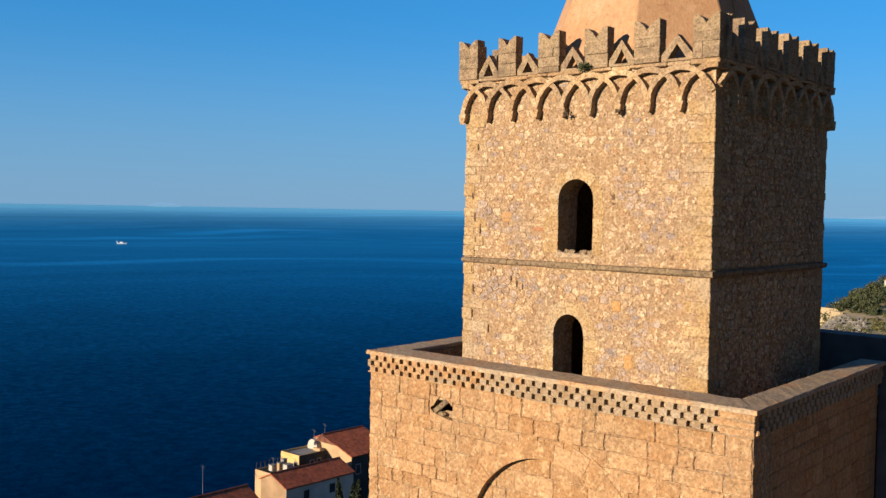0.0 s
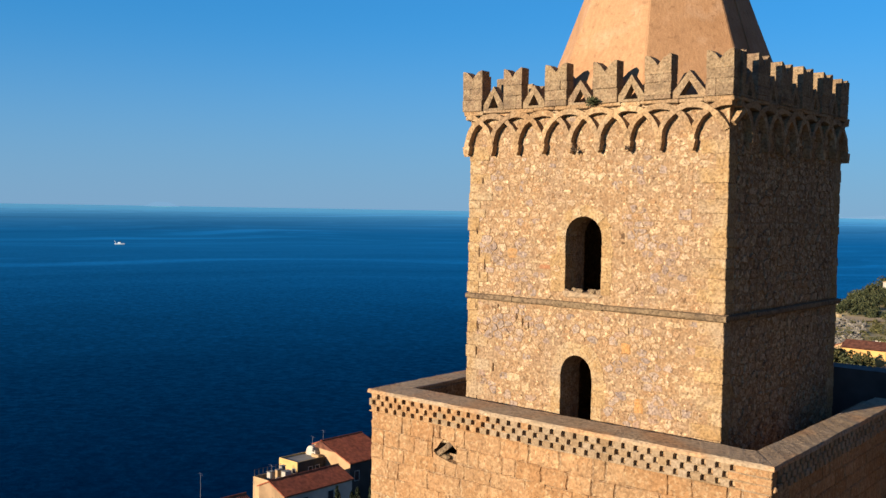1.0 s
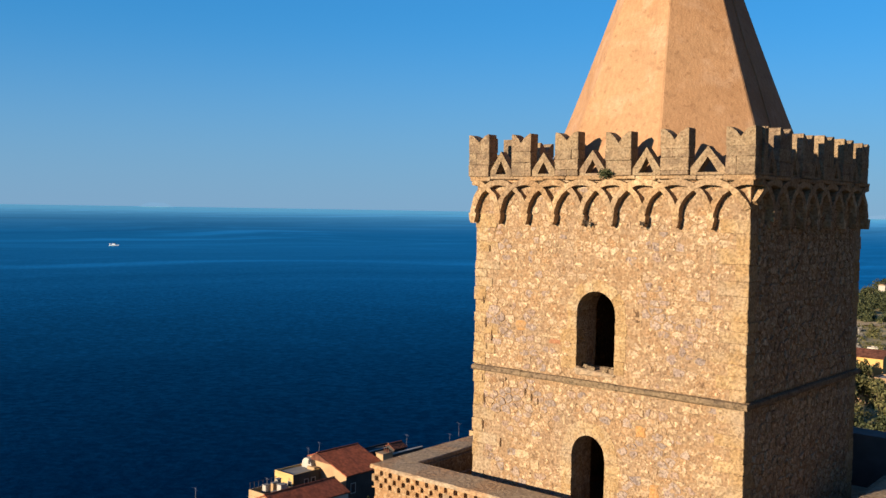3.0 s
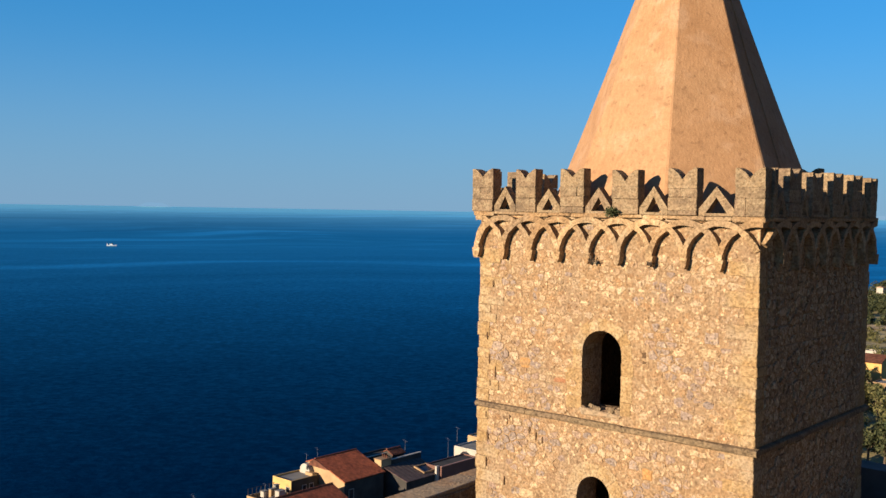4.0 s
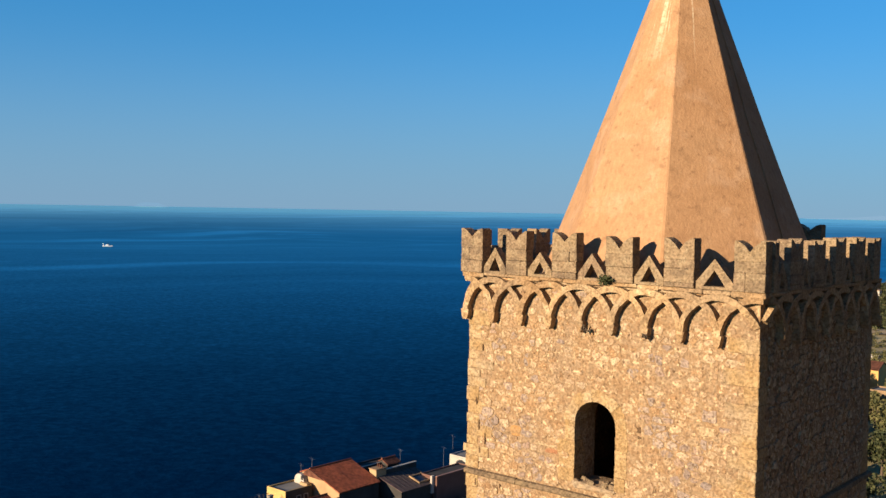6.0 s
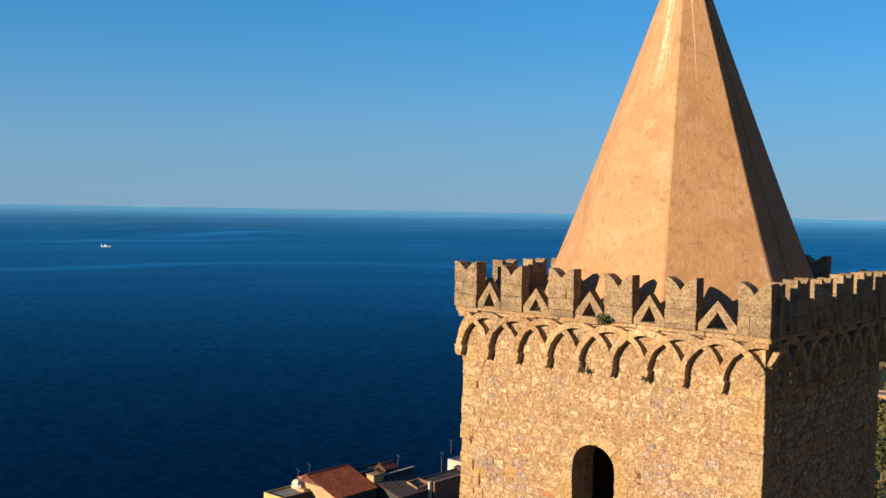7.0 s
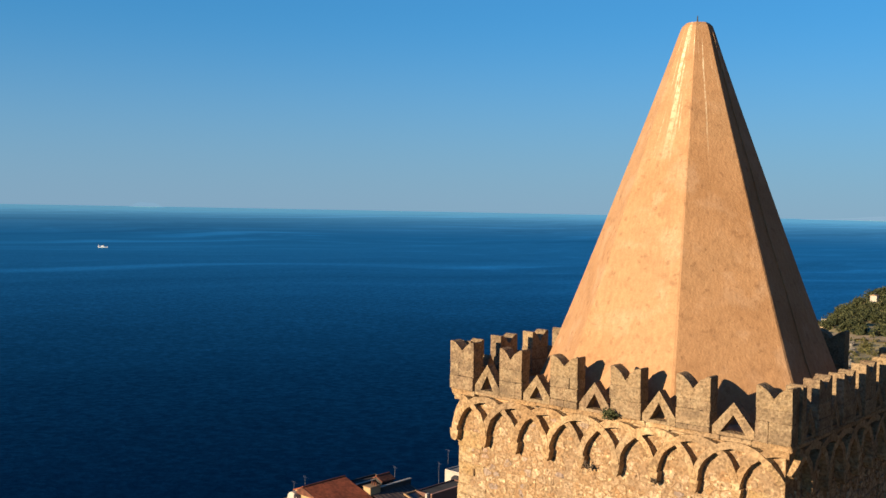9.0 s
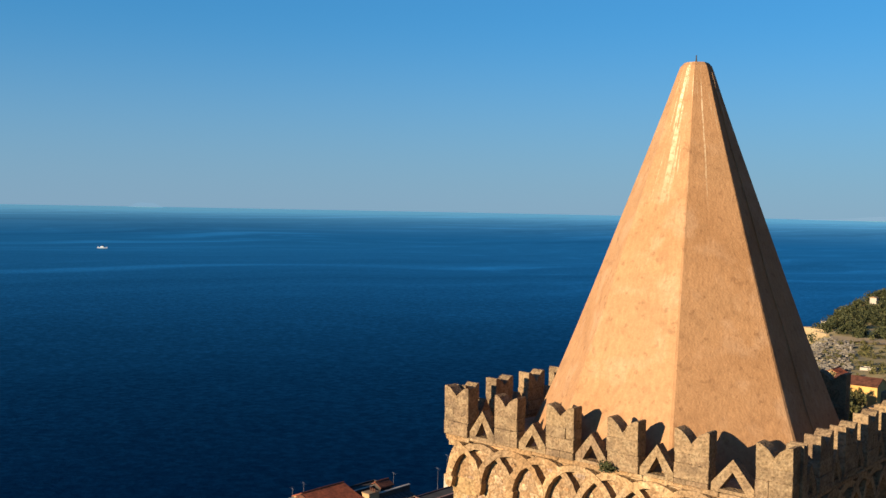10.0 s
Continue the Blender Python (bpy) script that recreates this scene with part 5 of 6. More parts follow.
part("turret", Shape().chamfer_box(-165, -161.2, 460, 463.5, g - 2, g + 2.6, 0.3, 0.2, rng), M_WHITE, wallp)
hh = thing("hillside_house", "small pale house among the trees on the hill", "house")
g = land_height(-160, 523) + 1.0
part("wall", Shape().chamfer_box(-161.8, -158.4, 521, 525, g - 3, g + 2.2, 0.1), M_WHITE, hh)
part("roof", Shape().prism([(-162.1, g + 2.2), (-158.1, g + 2.2), (-160.1, g + 3.0)], 520.6, 525.4), M_TAN, hh)

# ---- yellow house and its neighbours below the hill ----
def broad_house(label, x0, x1, y0, y1, eave, ridge, wall_mat, base, windows=(), tiles=None):
    """A house with its ridge along x, so that a roof slope faces -y."""
    h = thing("house", label, "house")
    ym = (y0 + y1) / 2
    turn = Matrix(((0, 1, 0, 0), (-1, 0, 0, 0), (0, 0, 1, 0), (0, 0, 0, 1)))
    poly = [(-y1, base), (-y0, base), (-y0, eave), (-ym, ridge - 0.14), (-y1, eave)]
    part("wall", Shape().prism(poly, x0 + 0.2, x1 - 0.2).turned(Matrix(((0, 1, 0, 0), (-1, 0, 0, 0), (0, 0, 1, 0), (0, 0, 0, 1)))), wall_mat, h)
    for side in (y0 - 0.4, y1 + 0.4):
        part("roof", tiled_slope(-ym, ridge, -side, eave - 0.1, x0, x1).turned(turn), tiles or M_TILE, h, "weathered terracotta tile roof")
    for w in windows:
        house_window(h, *w)
    return h


broad_house("yellow house with a terracotta roof among trees", -77.5, -66.6, 225.5, 232.5, -25.0, -23.5, plain_mat("orange_render", (0.46, 0.275, 0.090), 0.9, 0.15, 0.5), -44, (), M_TILE_DARK)
pitched_house("low house with a terracotta roof among trees", -103.2, -33.6, -99.5, -35.2, 299.0, 306.0, M_CREAM, base=-46)
pitched_house("small house with a terracotta roof below the slope", -52.0, -29.5, -48.5, -31.0, 192.0, 202.0, M_WHITE, base=-46)
flat_house("long low white building", -99.8, -94.4, 315.5, 319.0, -34.3, M_WHITE, base=-44)


flat_house("pale house with a flat roof among trees", -68.0, -64.6, 210.0, 215.0, -28.3, M_TAN, base=-44)
flat_house("cream house with a flat roof among trees", -64.2, -59.0, 211.0, 217.0, -27.4, M_TAN, base=-44)


def tree(x, y, h, r, leaf, rng):
    """A broad-leaved tree: tapered trunk, limbs, a crown of leaf clumps."""
    g = land_height(x, y)
    t = thing("tree", "bushy olive green tree on the slope", "tree", group="trees below the hill", at=(x, y, g))
    sh = Shape().tube([(0, 0, -0.5), (0.1, 0.05, h * 0.3), (0.15, -0.1, h * 0.6)], [0.28, 0.2, 0.1], 7)
    for k in range(4):
        a = rng.uniform(0, 6.28)
        sh.tube([(0.1, 0.05, h * 0.32), (0.5 * r * math.cos(a), 0.5 * r * math.sin(a), h * 0.6), (0.75 * r * math.cos(a), 0.75 * r * math.sin(a), h * 0.78)], [0.12, 0.08, 0.03], 6)
    part("trunk", sh, M_BARK, t)
    c = Shape()
    crown(c, (0, 0, h * 0.66), r, h * 0.6, 520, 0.42, rng, 9)
    part("crown", c, leaf, t)


rng = random.Random(91)
for x, y in ((-57, 196), (-66, 193), (-52, 182), (-58, 176), (-47, 168), (-52, 158), (-44, 150), (-72, 214), (-40, 172), (-45, 190), (-78, 225), (-61, 221), (-38, 140), (-46, 136), (-55, 168), (-49, 176), (-64, 186), (-50, 146), (-42, 160), (-54, 190), (-69, 203), (-59, 160), (-47, 142), (-63, 176), (-51, 168)):
    tree(x + rng.uniform(-1, 1), y + rng.uniform(-1, 1), rng.uniform(5.5, 8.5), rng.uniform(2.4, 3.8), rng.choice((M_LEAF, M_LEAF2)), rng)

def cypress(x, y, top, r):
    """A slim dark evergreen."""
    g = land_height(x, y)
    t = thing("cypress", "slim dark green cypress beside the houses", "tree", group="cypresses", at=(x, y, g))
    h = top - g
    part("trunk", Shape().tube([(0, 0, -0.5), (0, 0, h * 0.4), (0, 0, h * 0.9)], [0.2, 0.14, 0.04], 7), M_BARK, t)
    c = Shape()
    for _ in range(900):
        k = rng.uniform(0.08, 1.0)
        a, q = rng.uniform(0, 6.28), r * min(1.0, k * 5) * (1 - k) ** 0.6 * rng.uniform(0.6, 1.15)
        leaf_quad(c, (q * math.cos(a), q * math.sin(a), h * k), 0.26, rng)
    part("crown", c, M_CYPRESS_SHADED, t)


for x, y, top, r in ((-100.6, 80.0, -35.3, 0.8), (-98.3, 81.0, -35.9, 1.1), (-96.6, 80.5, -34.9, 1.0), (-95.0, 82.0, -34.0, 1.2), (-103.4, 83.0, -37.6, 0.9)):
    cypress(x, y, top, r)

for x, y, top in ((-76.5, 219, -26.0), (-74.2, 221, -26.5), (-72.0, 219.5, -26.1), (-70.2, 221, -26.7), (-68.6, 220, -26.3), (-79.0, 221, -25.6), (-66.6, 207, -27.3), (-64.4, 206.5, -27.5), (-62.0, 206, -27.2)):
    tree(x, y, (top - land_height(x, y)) * 1.02, rng.uniform(1.8, 2.6), rng.choice((M_LEAF, M_LEAF2)), rng)

# ---- boat ----
boat = thing("fishing_boat", "small white fishing boat out on the sea", "boat", at=(-1520.0, 872.7, SEA_Z))
boat.scale = (0.85, 0.85, 0.65)
boat.rotation_euler = (0, 0, radians(41.7))
hull = Shape()
secs = [(-9.0, 1.7, 2.4), (-5.0, 2.3, 2.2), (0.0, 2.4, 2.2), (5.0, 1.9, 2.5), (8.5, 0.8, 3.2), (10.5, 0.05, 3.8)]
v = []
for x, wdt, top in secs:
    v += [(x, -wdt * 0.6, -0.5), (x, wdt * 0.6, -0.5), (x, wdt, top), (x, -wdt, top)]
f = [(i * 4 + j, i * 4 + (j + 1) % 4, (i + 1) * 4 + (j + 1) % 4, (i + 1) * 4 + j) for i in range(len(secs) - 1) for j in range(4)] + [(0, 1, 2, 3), (23, 22, 21, 20)]
M_BOAT = plain_mat("boat_paint", (0.46, 0.52, 0.60), 0.5, 0.1, 0.3)
part("hull", hull.add(v, f), M_BOAT, boat)
part("cabin", Shape().chamfer_box(-3.0, 3.0, -1.5, 1.5, 2.2, 5.4, 0.2), M_BOAT, boat)
part("wheelhouse", Shape().chamfer_box(0.0, 3.2, -1.2, 1.2, 5.4, 7.2, 0.15), M_DARK, boat)
part("mast", Shape().tube([(-8.0, 0, 2.2), (-8.0, 0, 5.0), (-8.0, 0, 8.5)], [0.3, 0.25, 0.2]), M_METAL, boat)
part("stern_gantry", Shape().box(-9.0, -7.6, -1.4, 1.4, 4.2, 4.9), M_BOAT, boat)

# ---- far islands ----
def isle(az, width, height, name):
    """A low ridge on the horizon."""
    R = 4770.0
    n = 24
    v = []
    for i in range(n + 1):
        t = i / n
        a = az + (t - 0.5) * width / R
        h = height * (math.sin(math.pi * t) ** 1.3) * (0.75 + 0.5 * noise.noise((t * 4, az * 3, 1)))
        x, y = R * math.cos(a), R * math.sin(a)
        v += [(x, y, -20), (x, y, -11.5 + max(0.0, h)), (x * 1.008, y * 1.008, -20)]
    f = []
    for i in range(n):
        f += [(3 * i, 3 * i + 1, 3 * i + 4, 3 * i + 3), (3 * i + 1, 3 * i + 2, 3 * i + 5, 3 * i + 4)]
    return part(name, Shape().add(v, f), M_ISLE_GLOW, kind="structure")


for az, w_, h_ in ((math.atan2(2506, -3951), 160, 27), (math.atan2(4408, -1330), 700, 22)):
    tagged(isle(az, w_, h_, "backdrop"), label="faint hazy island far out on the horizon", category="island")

# ---- masonry of the upper tower ----
def boxes_hit(x, z, rects):
    return any(a < x < b and c < z < d for a, b, c, d in rects)


rng = random.Random(101)
SURROUND = [(DOOR[0] - 0.34, DOOR[1] + 0.34, FLOOR, DOOR[3] + 0.85), (WINDOW[0] - 0.30, WINDOW[1] + 0.30, WINDOW[2] - 0.12, WINDOW[3] + 0.82)]
QW = 0.42
joined_front, joined_side, joined_grey = Shape(), Shape(), Shape()
# single stones that stand out: centre, width, height, kind; h paints a hole's shade
ODD = [(-6.22, 6.33, 0.30, 0.24, "o"), (-5.12, 6.00, 0.36, 0.13, "b"), (-5.30, 6.13, 0.62, 0.09, "p"), (-2.77, 6.91, 0.16, 0.15, "h"), (-2.73, 6.73, 0.14, 0.10, "h"), (-2.59, 4.08, 0.28, 0.28, "o"),
       (-2.19, 2.70, 0.26, 0.38, "o"), (-1.80, 2.71, 0.36, 0.34, "g"), (-0.79, 3.24, 0.62, 0.30, "p"), (-6.12, 2.92, 0.46, 0.22, "p"), (-6.05, 2.68, 0.28, 0.20, "p"), (-5.69, 2.71, 0.30, 0.28, "p"),
       (-1.32, 4.80, 0.44, 0.14, "p"), (-3.06, 7.34, 0.30, 0.24, "p"), (-1.06, 7.47, 0.32, 0.28, "g"), (-1.12, 7.13, 0.40, 0.19, "p")]
ODD_MAT = {"o": M_ORANGE, "b": M_BRICK, "p": M_PALE, "g": M_GREYSTONE, "h": M_JOINT_SHADE}
TAKEN = [(x - w / 2 - 0.06, x + w / 2 + 0.06, z - h / 2 - 0.05, z + h / 2 + 0.05) for x, z, w, h, _ in ODD]
GREY_AREA = [(-6.3, 6.3, 1.3, 0.8, 0.75), (-2.1, 7.0, 0.7, 0.45, 0.9), (-1.6, 6.5, 0.5, 0.35, 0.9), (-6.4, 4.4, 1.3, 0.6, 0.85), (-2.9, 3.9, 1.4, 0.9, 0.55), (-2.4, 2.5, 1.2, 0.8, 0.6), (-6.6, 2.6, 1.2, 0.6, 0.45), (-6.9, 8.7, 0.7, 0.5, 0.5), (-2.5, 8.6, 0.5, 0.3, 0.5)]
WORN_AREA = [(-6.9, 6.3, 0.7, 0.9, 0.6), (-6.5, 4.4, 1.5, 0.55, 1.0), (-2.9, 4.2, 1.5, 0.8, 0.6), (-2.3, 2.7, 1.2, 0.8, 0.5), (-5.6, 4.2, 1.2, 0.5, 0.4), (-2.2, 7.0, 0.8, 0.5, 0.35)]

PLAIN_AREA = [(-1.2, 4.35, 0.9, 0.5, 0.9), (-6.9, 7.7, 0.8, 0.35, 0.85), (-7.0, 3.3, 0.6, 0.7, 0.9), (-3.0, 6.0, 0.35, 0.8, 0.8), (-4.9, 6.5, 0.3, 0.7, 0.6), (-3.9, 8.0, 1.0, 0.25, 0.6), (-5.4, 3.2, 0.7, 0.5, 0.6), (-0.9, 5.8, 0.5, 0.5, 0.5), (-2.9, 9.6, 3.5, 0.25, 0.5)]


def area(x, z, spots):
    """How strongly (x, z) lies within soft-edged patches of the wall."""
    return max(k * math.exp(-((x - cx) / rx) ** 2 - ((z - cz) / rz) ** 2) for cx, cz, rx, rz, k in spots)


made = 0
for z0, z1, du, dz in ((FLOOR, 3.1, 0.30, 0.205), (3.1, 4.94, 0.285, 0.18), (5.18, 7.3, 0.29, 0.18), (7.3, 10.06, 0.29, 0.165)):
    for c, poly in rubble_cells(-W + QW * 0.8, -QW, z0, z1, du, dz, rng):
        if boxes_hit(c[0], c[1], SURROUND) or boxes_hit(c[0], c[1], TAKEN):
            continue
        # open, weathered joints in some stretches, flush pointing in the rest
        worn = area(c[0], c[1], WORN_AREA) + 0.5 * noise.noise((c[0] * 1.3, 5.1, c[1] * 1.5))
        worn = min(1.0, max(0.0, worn))
        if worn < 0.3 and rng.random() < 0.06 + area(c[0], c[1], PLAIN_AREA):
            continue
        grey = rng.random() < area(c[0], c[1], GREY_AREA) + 0.04
        proud = rng.uniform(0.001, 0.010) + worn * rng.uniform(0.003, 0.022)
        joint = rng.uniform(0.002, 0.014) * (1 - worn) + rng.uniform(0.002, 0.009) * worn
        if 6.2 < c[1] < 8.7 and made < 300:
            sh = Shape()
            if stone_from(poly, rng, joint, proud, sh):
                part("stone", sh, M_GREYSTONE if grey else M_RUBBLE, upper_front)
                made += 1
        else:
            stone_from(poly, rng, joint, proud, joined_grey if grey else joined_front)
    for c, poly in rubble_cells(QW, D - QW, z0, z1, 0.30, 0.21, rng):
        stone_from(poly, rng, rng.uniform(0.006, 0.018), rng.uniform(0.004, 0.045), joined_side)
part("rubble", joined_front, M_RUBBLE_JOINED, front_wall, kind="stuff")
part("rubble", joined_grey, M_GREYSTONE_JOINED, front_wall, "grey and pinkish rubble stones", kind="stuff")
part("rubble", joined_side.turned(side_frame(0, 0, 90)), M_RUBBLE_JOINED, right_wall, kind="stuff")
for x, z, w_, h_, key in ODD:
    part("stone", ragged_block(x - w_ / 2, x + w_ / 2, z - h_ / 2, z + h_ / 2, -0.004, 0.0 if key == "h" else rng.uniform(0.004, 0.014), 0.05, rng, wear=0.035), ODD_MAT[key], upper_front if z > 5 else front_wall)
# dark strips laid on the weathered corner for the shade in deep joints
for x, z, h_ in ((-7.48, 6.91, 0.26), (-7.39, 6.30, 0.34), (-7.19, 5.97, 0.36), (-7.35, 5.64, 0.26), (-7.31, 8.31, 0.22), (-7.47, 4.80, 0.22), (-7.40, 4.22, 0.36), (-7.44, 3.52, 0.30), (-6.82, 3.12, 0.30), (-6.68, 4.84, 0.13), (-6.04, 4.61, 0.24), (-5.83, 4.47, 0.26), (-5.62, 4.40, 0.22)):
    m_, h_ = 6, h_ * 0.8
    side_ = [(x + (0.004 + rng.uniform(0.006, 0.036)) * math.sin(math.pi * (i + 0.25) / (m_ + 0.5)), z + h_ * (i / m_ - 0.5)) for i in range(m_ + 1)]
    back_ = [(x - (0.004 + rng.uniform(0.004, 0.030)) * math.sin(math.pi * (i + 0.25) / (m_ + 0.5)), z + h_ * (i / m_ - 0.5)) for i in range(m_, -1, -1)]
    part("open_joint", Shape().prism(side_ + back_, -0.034, 0.02), M_JOINT_SHADE, front_wall)
# rubble left on the window sill
for k in range(16):
    x, r = WINDOW[0] + 0.05 + (WINDOW[1] - WINDOW[0] - 0.1) * (k + 0.5) / 16, rng.uniform(0.035, 0.085)
    part("rubble_lump", Shape().chamfer_box(x - r, x + r, -r * 0.6, r * 0.9, -0.04, r * 1.1, 0.03, 0.025, rng).turned(Matrix.Translation((0, 0.12 + rng.uniform(-0.1, 0.2), WINDOW[2] + 0.01))), M_GREY, upper_front)

# corner blocks, long and short in turn
for cx, cy, sx, sy, wall in ((0, 0, -1, 1, front_wall), (-W, 0, 1, 1, front_wall), (0, D, -1, -1, right_wall)):
    for z0, z1 in ((FLOOR, 4.98), (5.17, 9.25)):
        z, k = z0, 0
        while z < z1 - 0.08:
            h = min(rng.uniform(0.22, 0.38), z1 - z)
            if z1 - z - h < 0.12:
                h = z1 - z
            la, lb = (rng.uniform(0.55, 0.85), rng.uniform(0.3, 0.42)) if k % 2 else (rng.uniform(0.3, 0.42), rng.uniform(0.5, 0.8))
            p = rng.uniform(0.004, 0.028) if cx == 0 else rng.uniform(0.0, 0.032)
            x = sorted((cx - sx * p, cx + sx * la))
            y = sorted((cy - sy * p, cy + sy * lb))
            part("corner_block", Shape().chamfer_box(x[0], x[1], y[0], y[1], z + 0.003, z + h - 0.003, 0.014, 0.010, rng), M_QUOIN, wall)
            z += h
            k += 1

# dressed stones round the openings
for (a, b, zb, sp, rise), out in ((DOOR, 0.32), (WINDOW, 0.26)):
    for side in (-1, 1):
        z = zb
        while z < sp - 0.05:
            h = min(rng.uniform(0.24, 0.36), sp - z)
            w_ = rng.uniform(0.26, 0.5)
            x = (a - w_, a + 0.012) if side < 0 else (b - 0.012, b + w_)
            part("jamb_stone", Shape().chamfer_box(x[0], x[1], -rng.uniform(0.006, 0.016), 0.5, z + 0.002, z + h - 0.002, 0.008, 0.006, rng), M_QUOIN, front_wall)
            z += h
    n = 9
    c, r = (a + b) / 2, (b - a) / 2
    for i in range(n):
        a0, a1 = math.pi * i / n + 0.003, math.pi * (i + 1) / n - 0.003
        ro = rng.uniform(out * 0.9, out * 1.15)
        poly = [(c - (r - 0.012) * math.cos(t), sp + (rise - 0.012) * math.sin(t)) for t in (a0, (a0 + a1) / 2, a1)] + [(c - (r + ro) * math.cos(t), sp + (rise + ro) * math.sin(t)) for t in (a1, (a0 + a1) / 2, a0)]
        part("arch_stone", Shape().prism(poly, -rng.uniform(0.006, 0.014), 0.5), M_QUOIN, front_wall)
part("sill_stone", Shape().chamfer_box(WINDOW[0] - 0.02, WINDOW[1] + 0.02, -0.022, 0.6, WINDOW[2] - 0.12, WINDOW[2] + 0.02, 0.03, 0.03, rng), M_CAP, front_wall)

# ---- masonry of the lower tower ----
def ashlar_rows(u0, u1, z0, z1, rng):
    rows, z = [], z1
    while z > z0 + 0.1:
        h = rng.uniform(0.32, 0.58)
        b = max(z0, z - h)
        u, row = u0, []
        while u < u1 - 0.05:
            w_ = rng.choice((rng.uniform(0.3, 0.6), rng.uniform(0.5, 1.25)))
            e = u1 if u1 - u - w_ < 0.35 else u + w_
            row.append((u, e, b, z))
            u = e
        rows.append(row)
        z = b
    return rows


for row in ashlar_rows(LX0 - 0.01, LX1 + 0.01, -3.4, 1.77, rng):
    for u, e, b, z in row:
        if e > CAVITY[0] and u < CAVITY[1] and z > CAVITY[2] and b < CAVITY[3]:
            parts = [q for q in wall_boxes(u, e, b, z, [(max(u, CAVITY[0]), min(e, CAVITY[1]), max(b, CAVITY[2]), min(z, CAVITY[3]))]) if q[1] - q[0] > 0.08 and q[3] - q[2] > 0.08]
        else:
            parts = [(u, e, b, z)]
        for q in parts:
            g, gz = rng.choice((0.003, 0.008, 0.018)), rng.choice((-0.002, 0.002, 0.006))
            mx, mz = (q[0] + q[1]) / 2 - ARC_C, max(0.0, (q[2] + q[3]) / 2 - ARC_Z)
            d = math.hypot(mx, mz)
            near = min(math.hypot(x - ARC_C, max(0.0, zz - ARC_Z)) for x in (q[0], q[1], (q[0] + q[1]) / 2) for zz in (q[2], q[3]))
            if near > ARC_R + 0.3:
                part("stone_block", ragged_block(q[0] + g, q[1] - g, q[2] + gz, q[3] - gz, LY0, rng.uniform(0.002, 0.034), LY0 + 0.19, rng, wear=0.03), M_ASHLAR, low_front)
            else:
                poly = clip([(q[0] + g, q[2] + g), (q[1] - g, q[2] + g), (q[1] - g, q[3] - g), (q[0] + g, q[3] - g)], ARC_C + mx / d * (ARC_R + 0.25), ARC_Z + mz / d * (ARC_R + 0.25), -mx / d, -mz / d)
                if len(poly) > 2:
                    part("stone_block", Shape().prism(poly, LY0 - rng.uniform(0.0, 0.02), LY0 + 0.2), M_ASHLAR, low_front)
for row in ashlar_rows(ARC_C - ARC_R, ARC_C + ARC_R, -3.4, 0.35, rng):
    for u, e, b, z in row:
        if math.hypot((u + e) / 2 - ARC_C, max(0.0, (b + z) / 2 - ARC_Z)) < ARC_R + 0.2:
            part("stone_block", ragged_block(u + 0.004, e - 0.004, b + 0.004, z - 0.004, LY0 + 0.19, rng.uniform(0.0, 0.03), LY0 + 0.34, rng), M_ASHLAR, low_front)
n = 17
for i in range(n):
    a0, a1 = math.pi * i / n + 0.001, math.pi * (i + 1) / n - 0.001
    ro = rng.uniform(0.42, 0.62)
    poly = [(ARC_C - (ARC_R - 0.015) * math.cos(t), ARC_Z + (ARC_R - 0.015) * math.sin(t)) for t in (a0, (2 * a0 + a1) / 3, (a0 + 2 * a1) / 3, a1)] + [(ARC_C - (ARC_R + ro) * math.cos(t), ARC_Z + (ARC_R + ro) * math.sin(t)) for t in (a1, a0)]
    part("arch_stone", Shape().prism(poly, LY0 - 0.022 - rng.uniform(0, 0.012), LY0 + 0.3), M_ASHLAR, low_front)
for row in ashlar_rows(0.0, LEN_R - 0.1, -3.0, 1.77, rng):
    for u, e, b, z in row:
        part("stone_block", skew_side(ragged_block(u + 0.004, e - 0.004, b + 0.004, z - 0.004, 0.0, rng.uniform(0.0, 0.02), 0.2, rng), LX1), M_ASHLAR, low_right)
# broken stones in and round the cavity
for poly in ([(-7.25, 1.39), (-7.25, 1.06), (-7.12, 1.13), (-7.02, 1.27), (-6.90, 1.39)], [(-6.43, 1.39), (-6.74, 1.39), (-6.60, 1.31), (-6.43, 1.18)], [(-7.25, 0.69), (-6.43, 0.69), (-6.43, 0.79), (-6.70, 0.83), (-6.93, 0.88), (-7.12, 0.93), (-7.25, 1.02)]):
    part("stone_block", Shape().prism(poly, LY0 - 0.012, LY0 + 0.2), M_ASHLAR, low_front)
part("broken_stone", Shape().chamfer_box(-0.34, 0.30, -0.06, 0.12, -0.05, 0.06, 0.02, 0.02, rng).turned(Matrix.Translation((-6.86, LY0 + 0.05, 1.14)) @ Matrix.Rotation(radians(-38), 4, "Y")), M_COURSE, low_front)
part("broken_stone", Shape().chamfer_box(-0.16, 0.16, -0.02, 0.15, -0.09, 0.09, 0.03, 0.03, rng).turned(Matrix.Translation((-6.93, LY0 + 0.05, 0.90)) @ Matrix.Rotation(radians(15), 4, "Y")), M_COURSE, low_front)

def tooth(a, b2, face, z0, z1, rng):
    """A stone between two round-headed holes."""
    j = [rng.uniform(-0.006, 0.006) for _ in range(4)]
    poly = [(a + j[0], z0), (a + j[1], z1 - 0.06), (a - 0.010, z1 - 0.028), (a - 0.036, z1 - 0.004), (b2 + 0.036, z1 - 0.004), (b2 + 0.010, z1 - 0.028), (b2 + j[2], z1 - 0.06), (b2 + j[3], z0)]
    return Shape().prism(poly, face, -1.89)


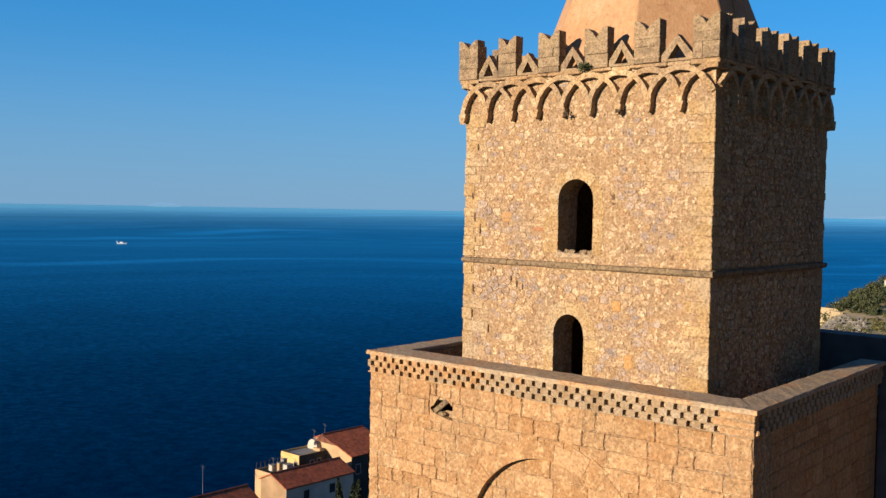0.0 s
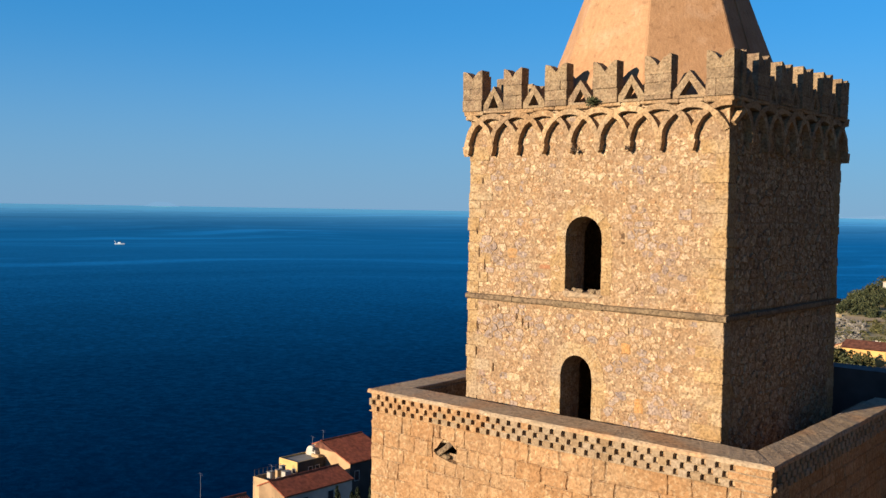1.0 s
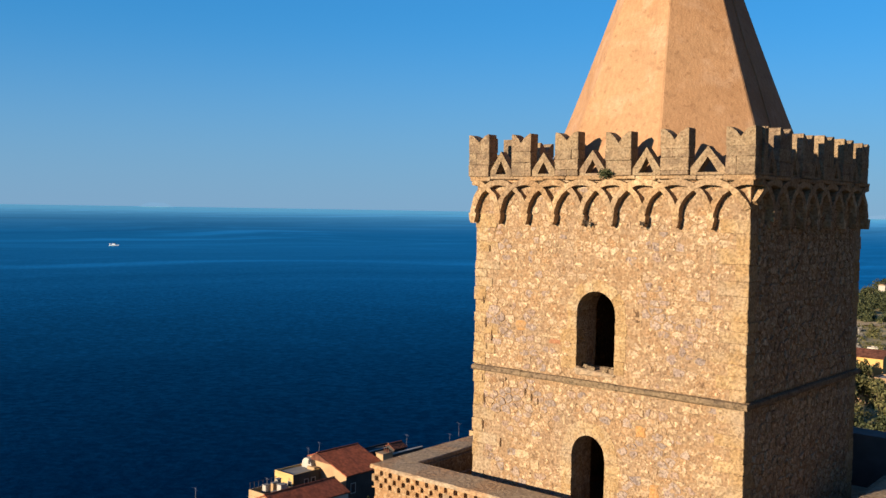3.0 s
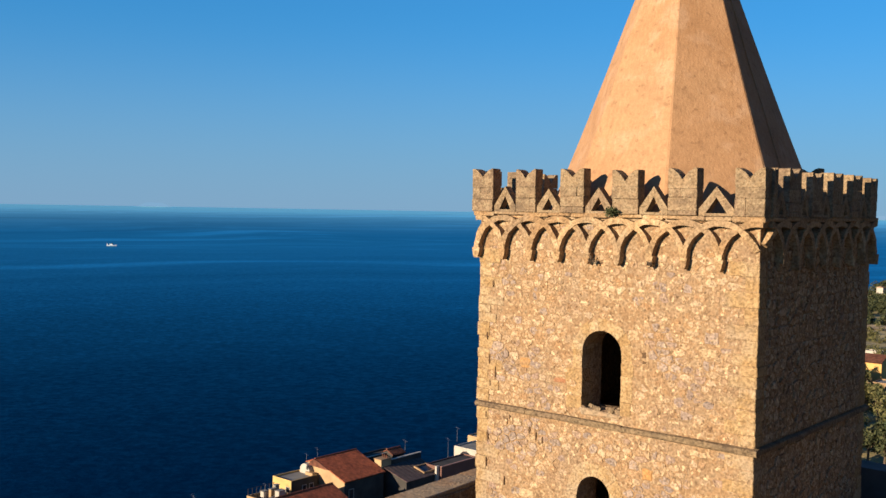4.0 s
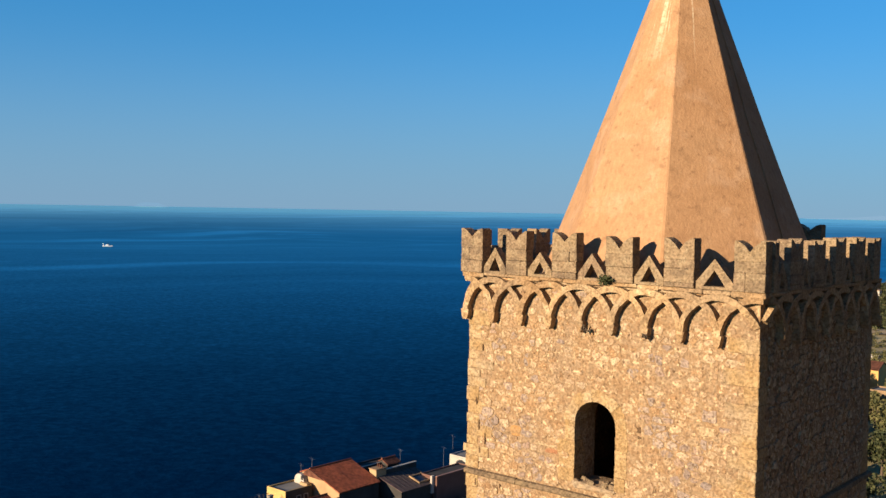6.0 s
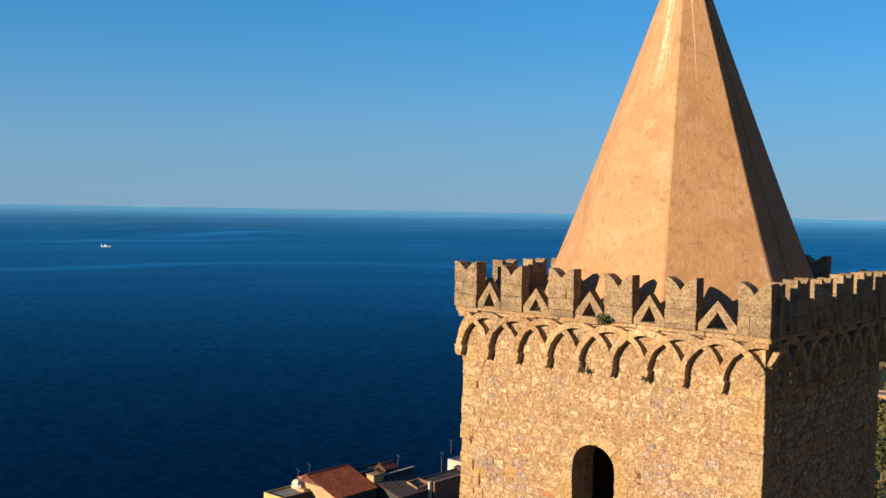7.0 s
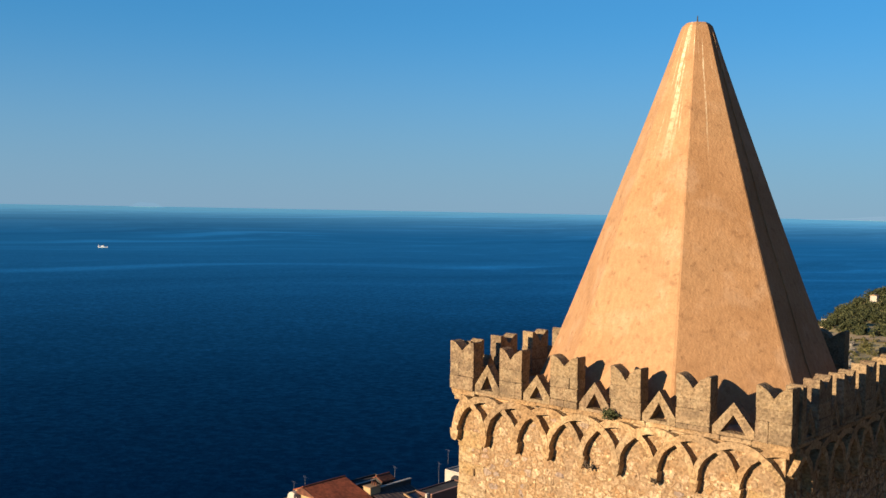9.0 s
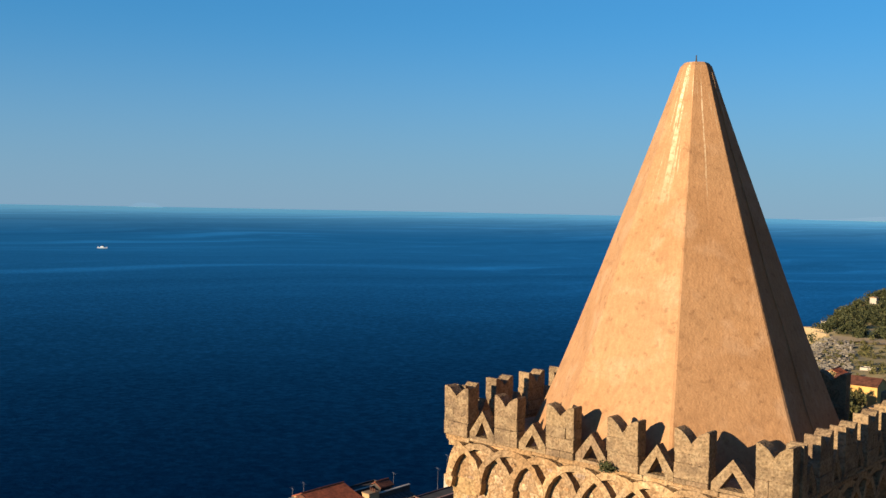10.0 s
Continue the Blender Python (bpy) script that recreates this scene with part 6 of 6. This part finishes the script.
# checker band under the coping: three rows of teeth with gaps between
PITCH, GAP = 0.33, 0.125
band = thing("checker_band", "", "")
band.parent = tower
for r in range(3):
    z1 = 2.273 - 0.168 * r
    u = -9.62 - GAP / 2 + (PITCH / 2 if r == 1 else 0.0)
    if r == 1:
        part("tooth", Shape().chamfer_box(-9.66, u - 0.012, -2.04, -1.8, z1 - 0.166, z1, 0.014, 0.006, rng), M_TOOTH, band)
    while u < 2.1:
        a, b = u + GAP, min(u + PITCH, 2.13)
        if b - a > 0.04:
            if a > 1.05:
                # the corner is built solid
                part("tooth", Shape().chamfer_box(a, 2.13, -2.035, -1.8, z1 - 0.166, z1, 0.014, 0.006, rng), M_ASHLAR, band)
                break
            part("tooth", tooth(a, b, -2.035 + rng.uniform(-0.012, 0.012), z1 - 0.166, z1, rng), M_TOOTH if rng.random() < (a + 8.5) / 4.0 - (0.5 if r == 0 else 0.0) else M_ASHLAR, band)
        u += PITCH
for r in range(3):
    z1 = 2.272 - 0.168 * r
    u = 0.12 + (PITCH / 2 if r == 1 else 0.0)
    while u < 9.2:
        sh = Shape().chamfer_box(u + GAP, u + PITCH, -0.085 + rng.uniform(-0.012, 0.012), 0.2, z1 - 0.166, z1, 0.014, 0.006, rng)
        part("tooth", skew_side(sh, LX1), M_TOOTH, band)
        u += PITCH
for z in (2.278, 2.105, 1.937, 1.768):
    u = -9.65
    while u < 2.1:
        e = min(2.12, u + rng.uniform(0.6, 1.2))
        part("course_stone", Shape().chamfer_box(u + 0.002, e - 0.002, -2.03 + rng.uniform(-0.012, 0.012), -1.8, z - 0.019, z + 0.017, 0.008, 0.004, rng), M_TOOTH if u > -5 else M_ASHLAR, band)
        u = e

part("broken_stone", Shape().chamfer_box(-0.08, 0.08, -0.08, 0.08, -0.06, 0.06, 0.03, 0.02, rng).turned(Matrix.Translation((2.12, -1.90, 1.86)) @ Matrix.Rotation(radians(20), 4, "Z")), M_CAP, low_right)
# plants growing from the ledge
rng = random.Random(131)
for x, y, z, r, leaf, label in ((-3.55, -0.26, 10.22, 0.145, M_LEAF, "small green plant rooted on the stone ledge"), (-4.14, -0.17, 9.02, 0.10, M_BARK, "dry brown tuft hanging from a corbel"), (-2.57, -0.17, 9.02, 0.09, M_BARK, "dry brown tuft hanging from a corbel")):
    p = thing("plant", label, "plant", at=(x, y, z))
    c = Shape()
    for _ in range(190 if leaf is M_LEAF else 40):
        d = Vector((rng.gauss(0, 1) * 1.15, rng.gauss(0, 0.45), rng.gauss(0.2, 0.6)))
        leaf_quad(c, d * r * 0.45 + Vector((0, -0.04, 0.05)), 0.045, rng)
    part("foliage", c, leaf, p)
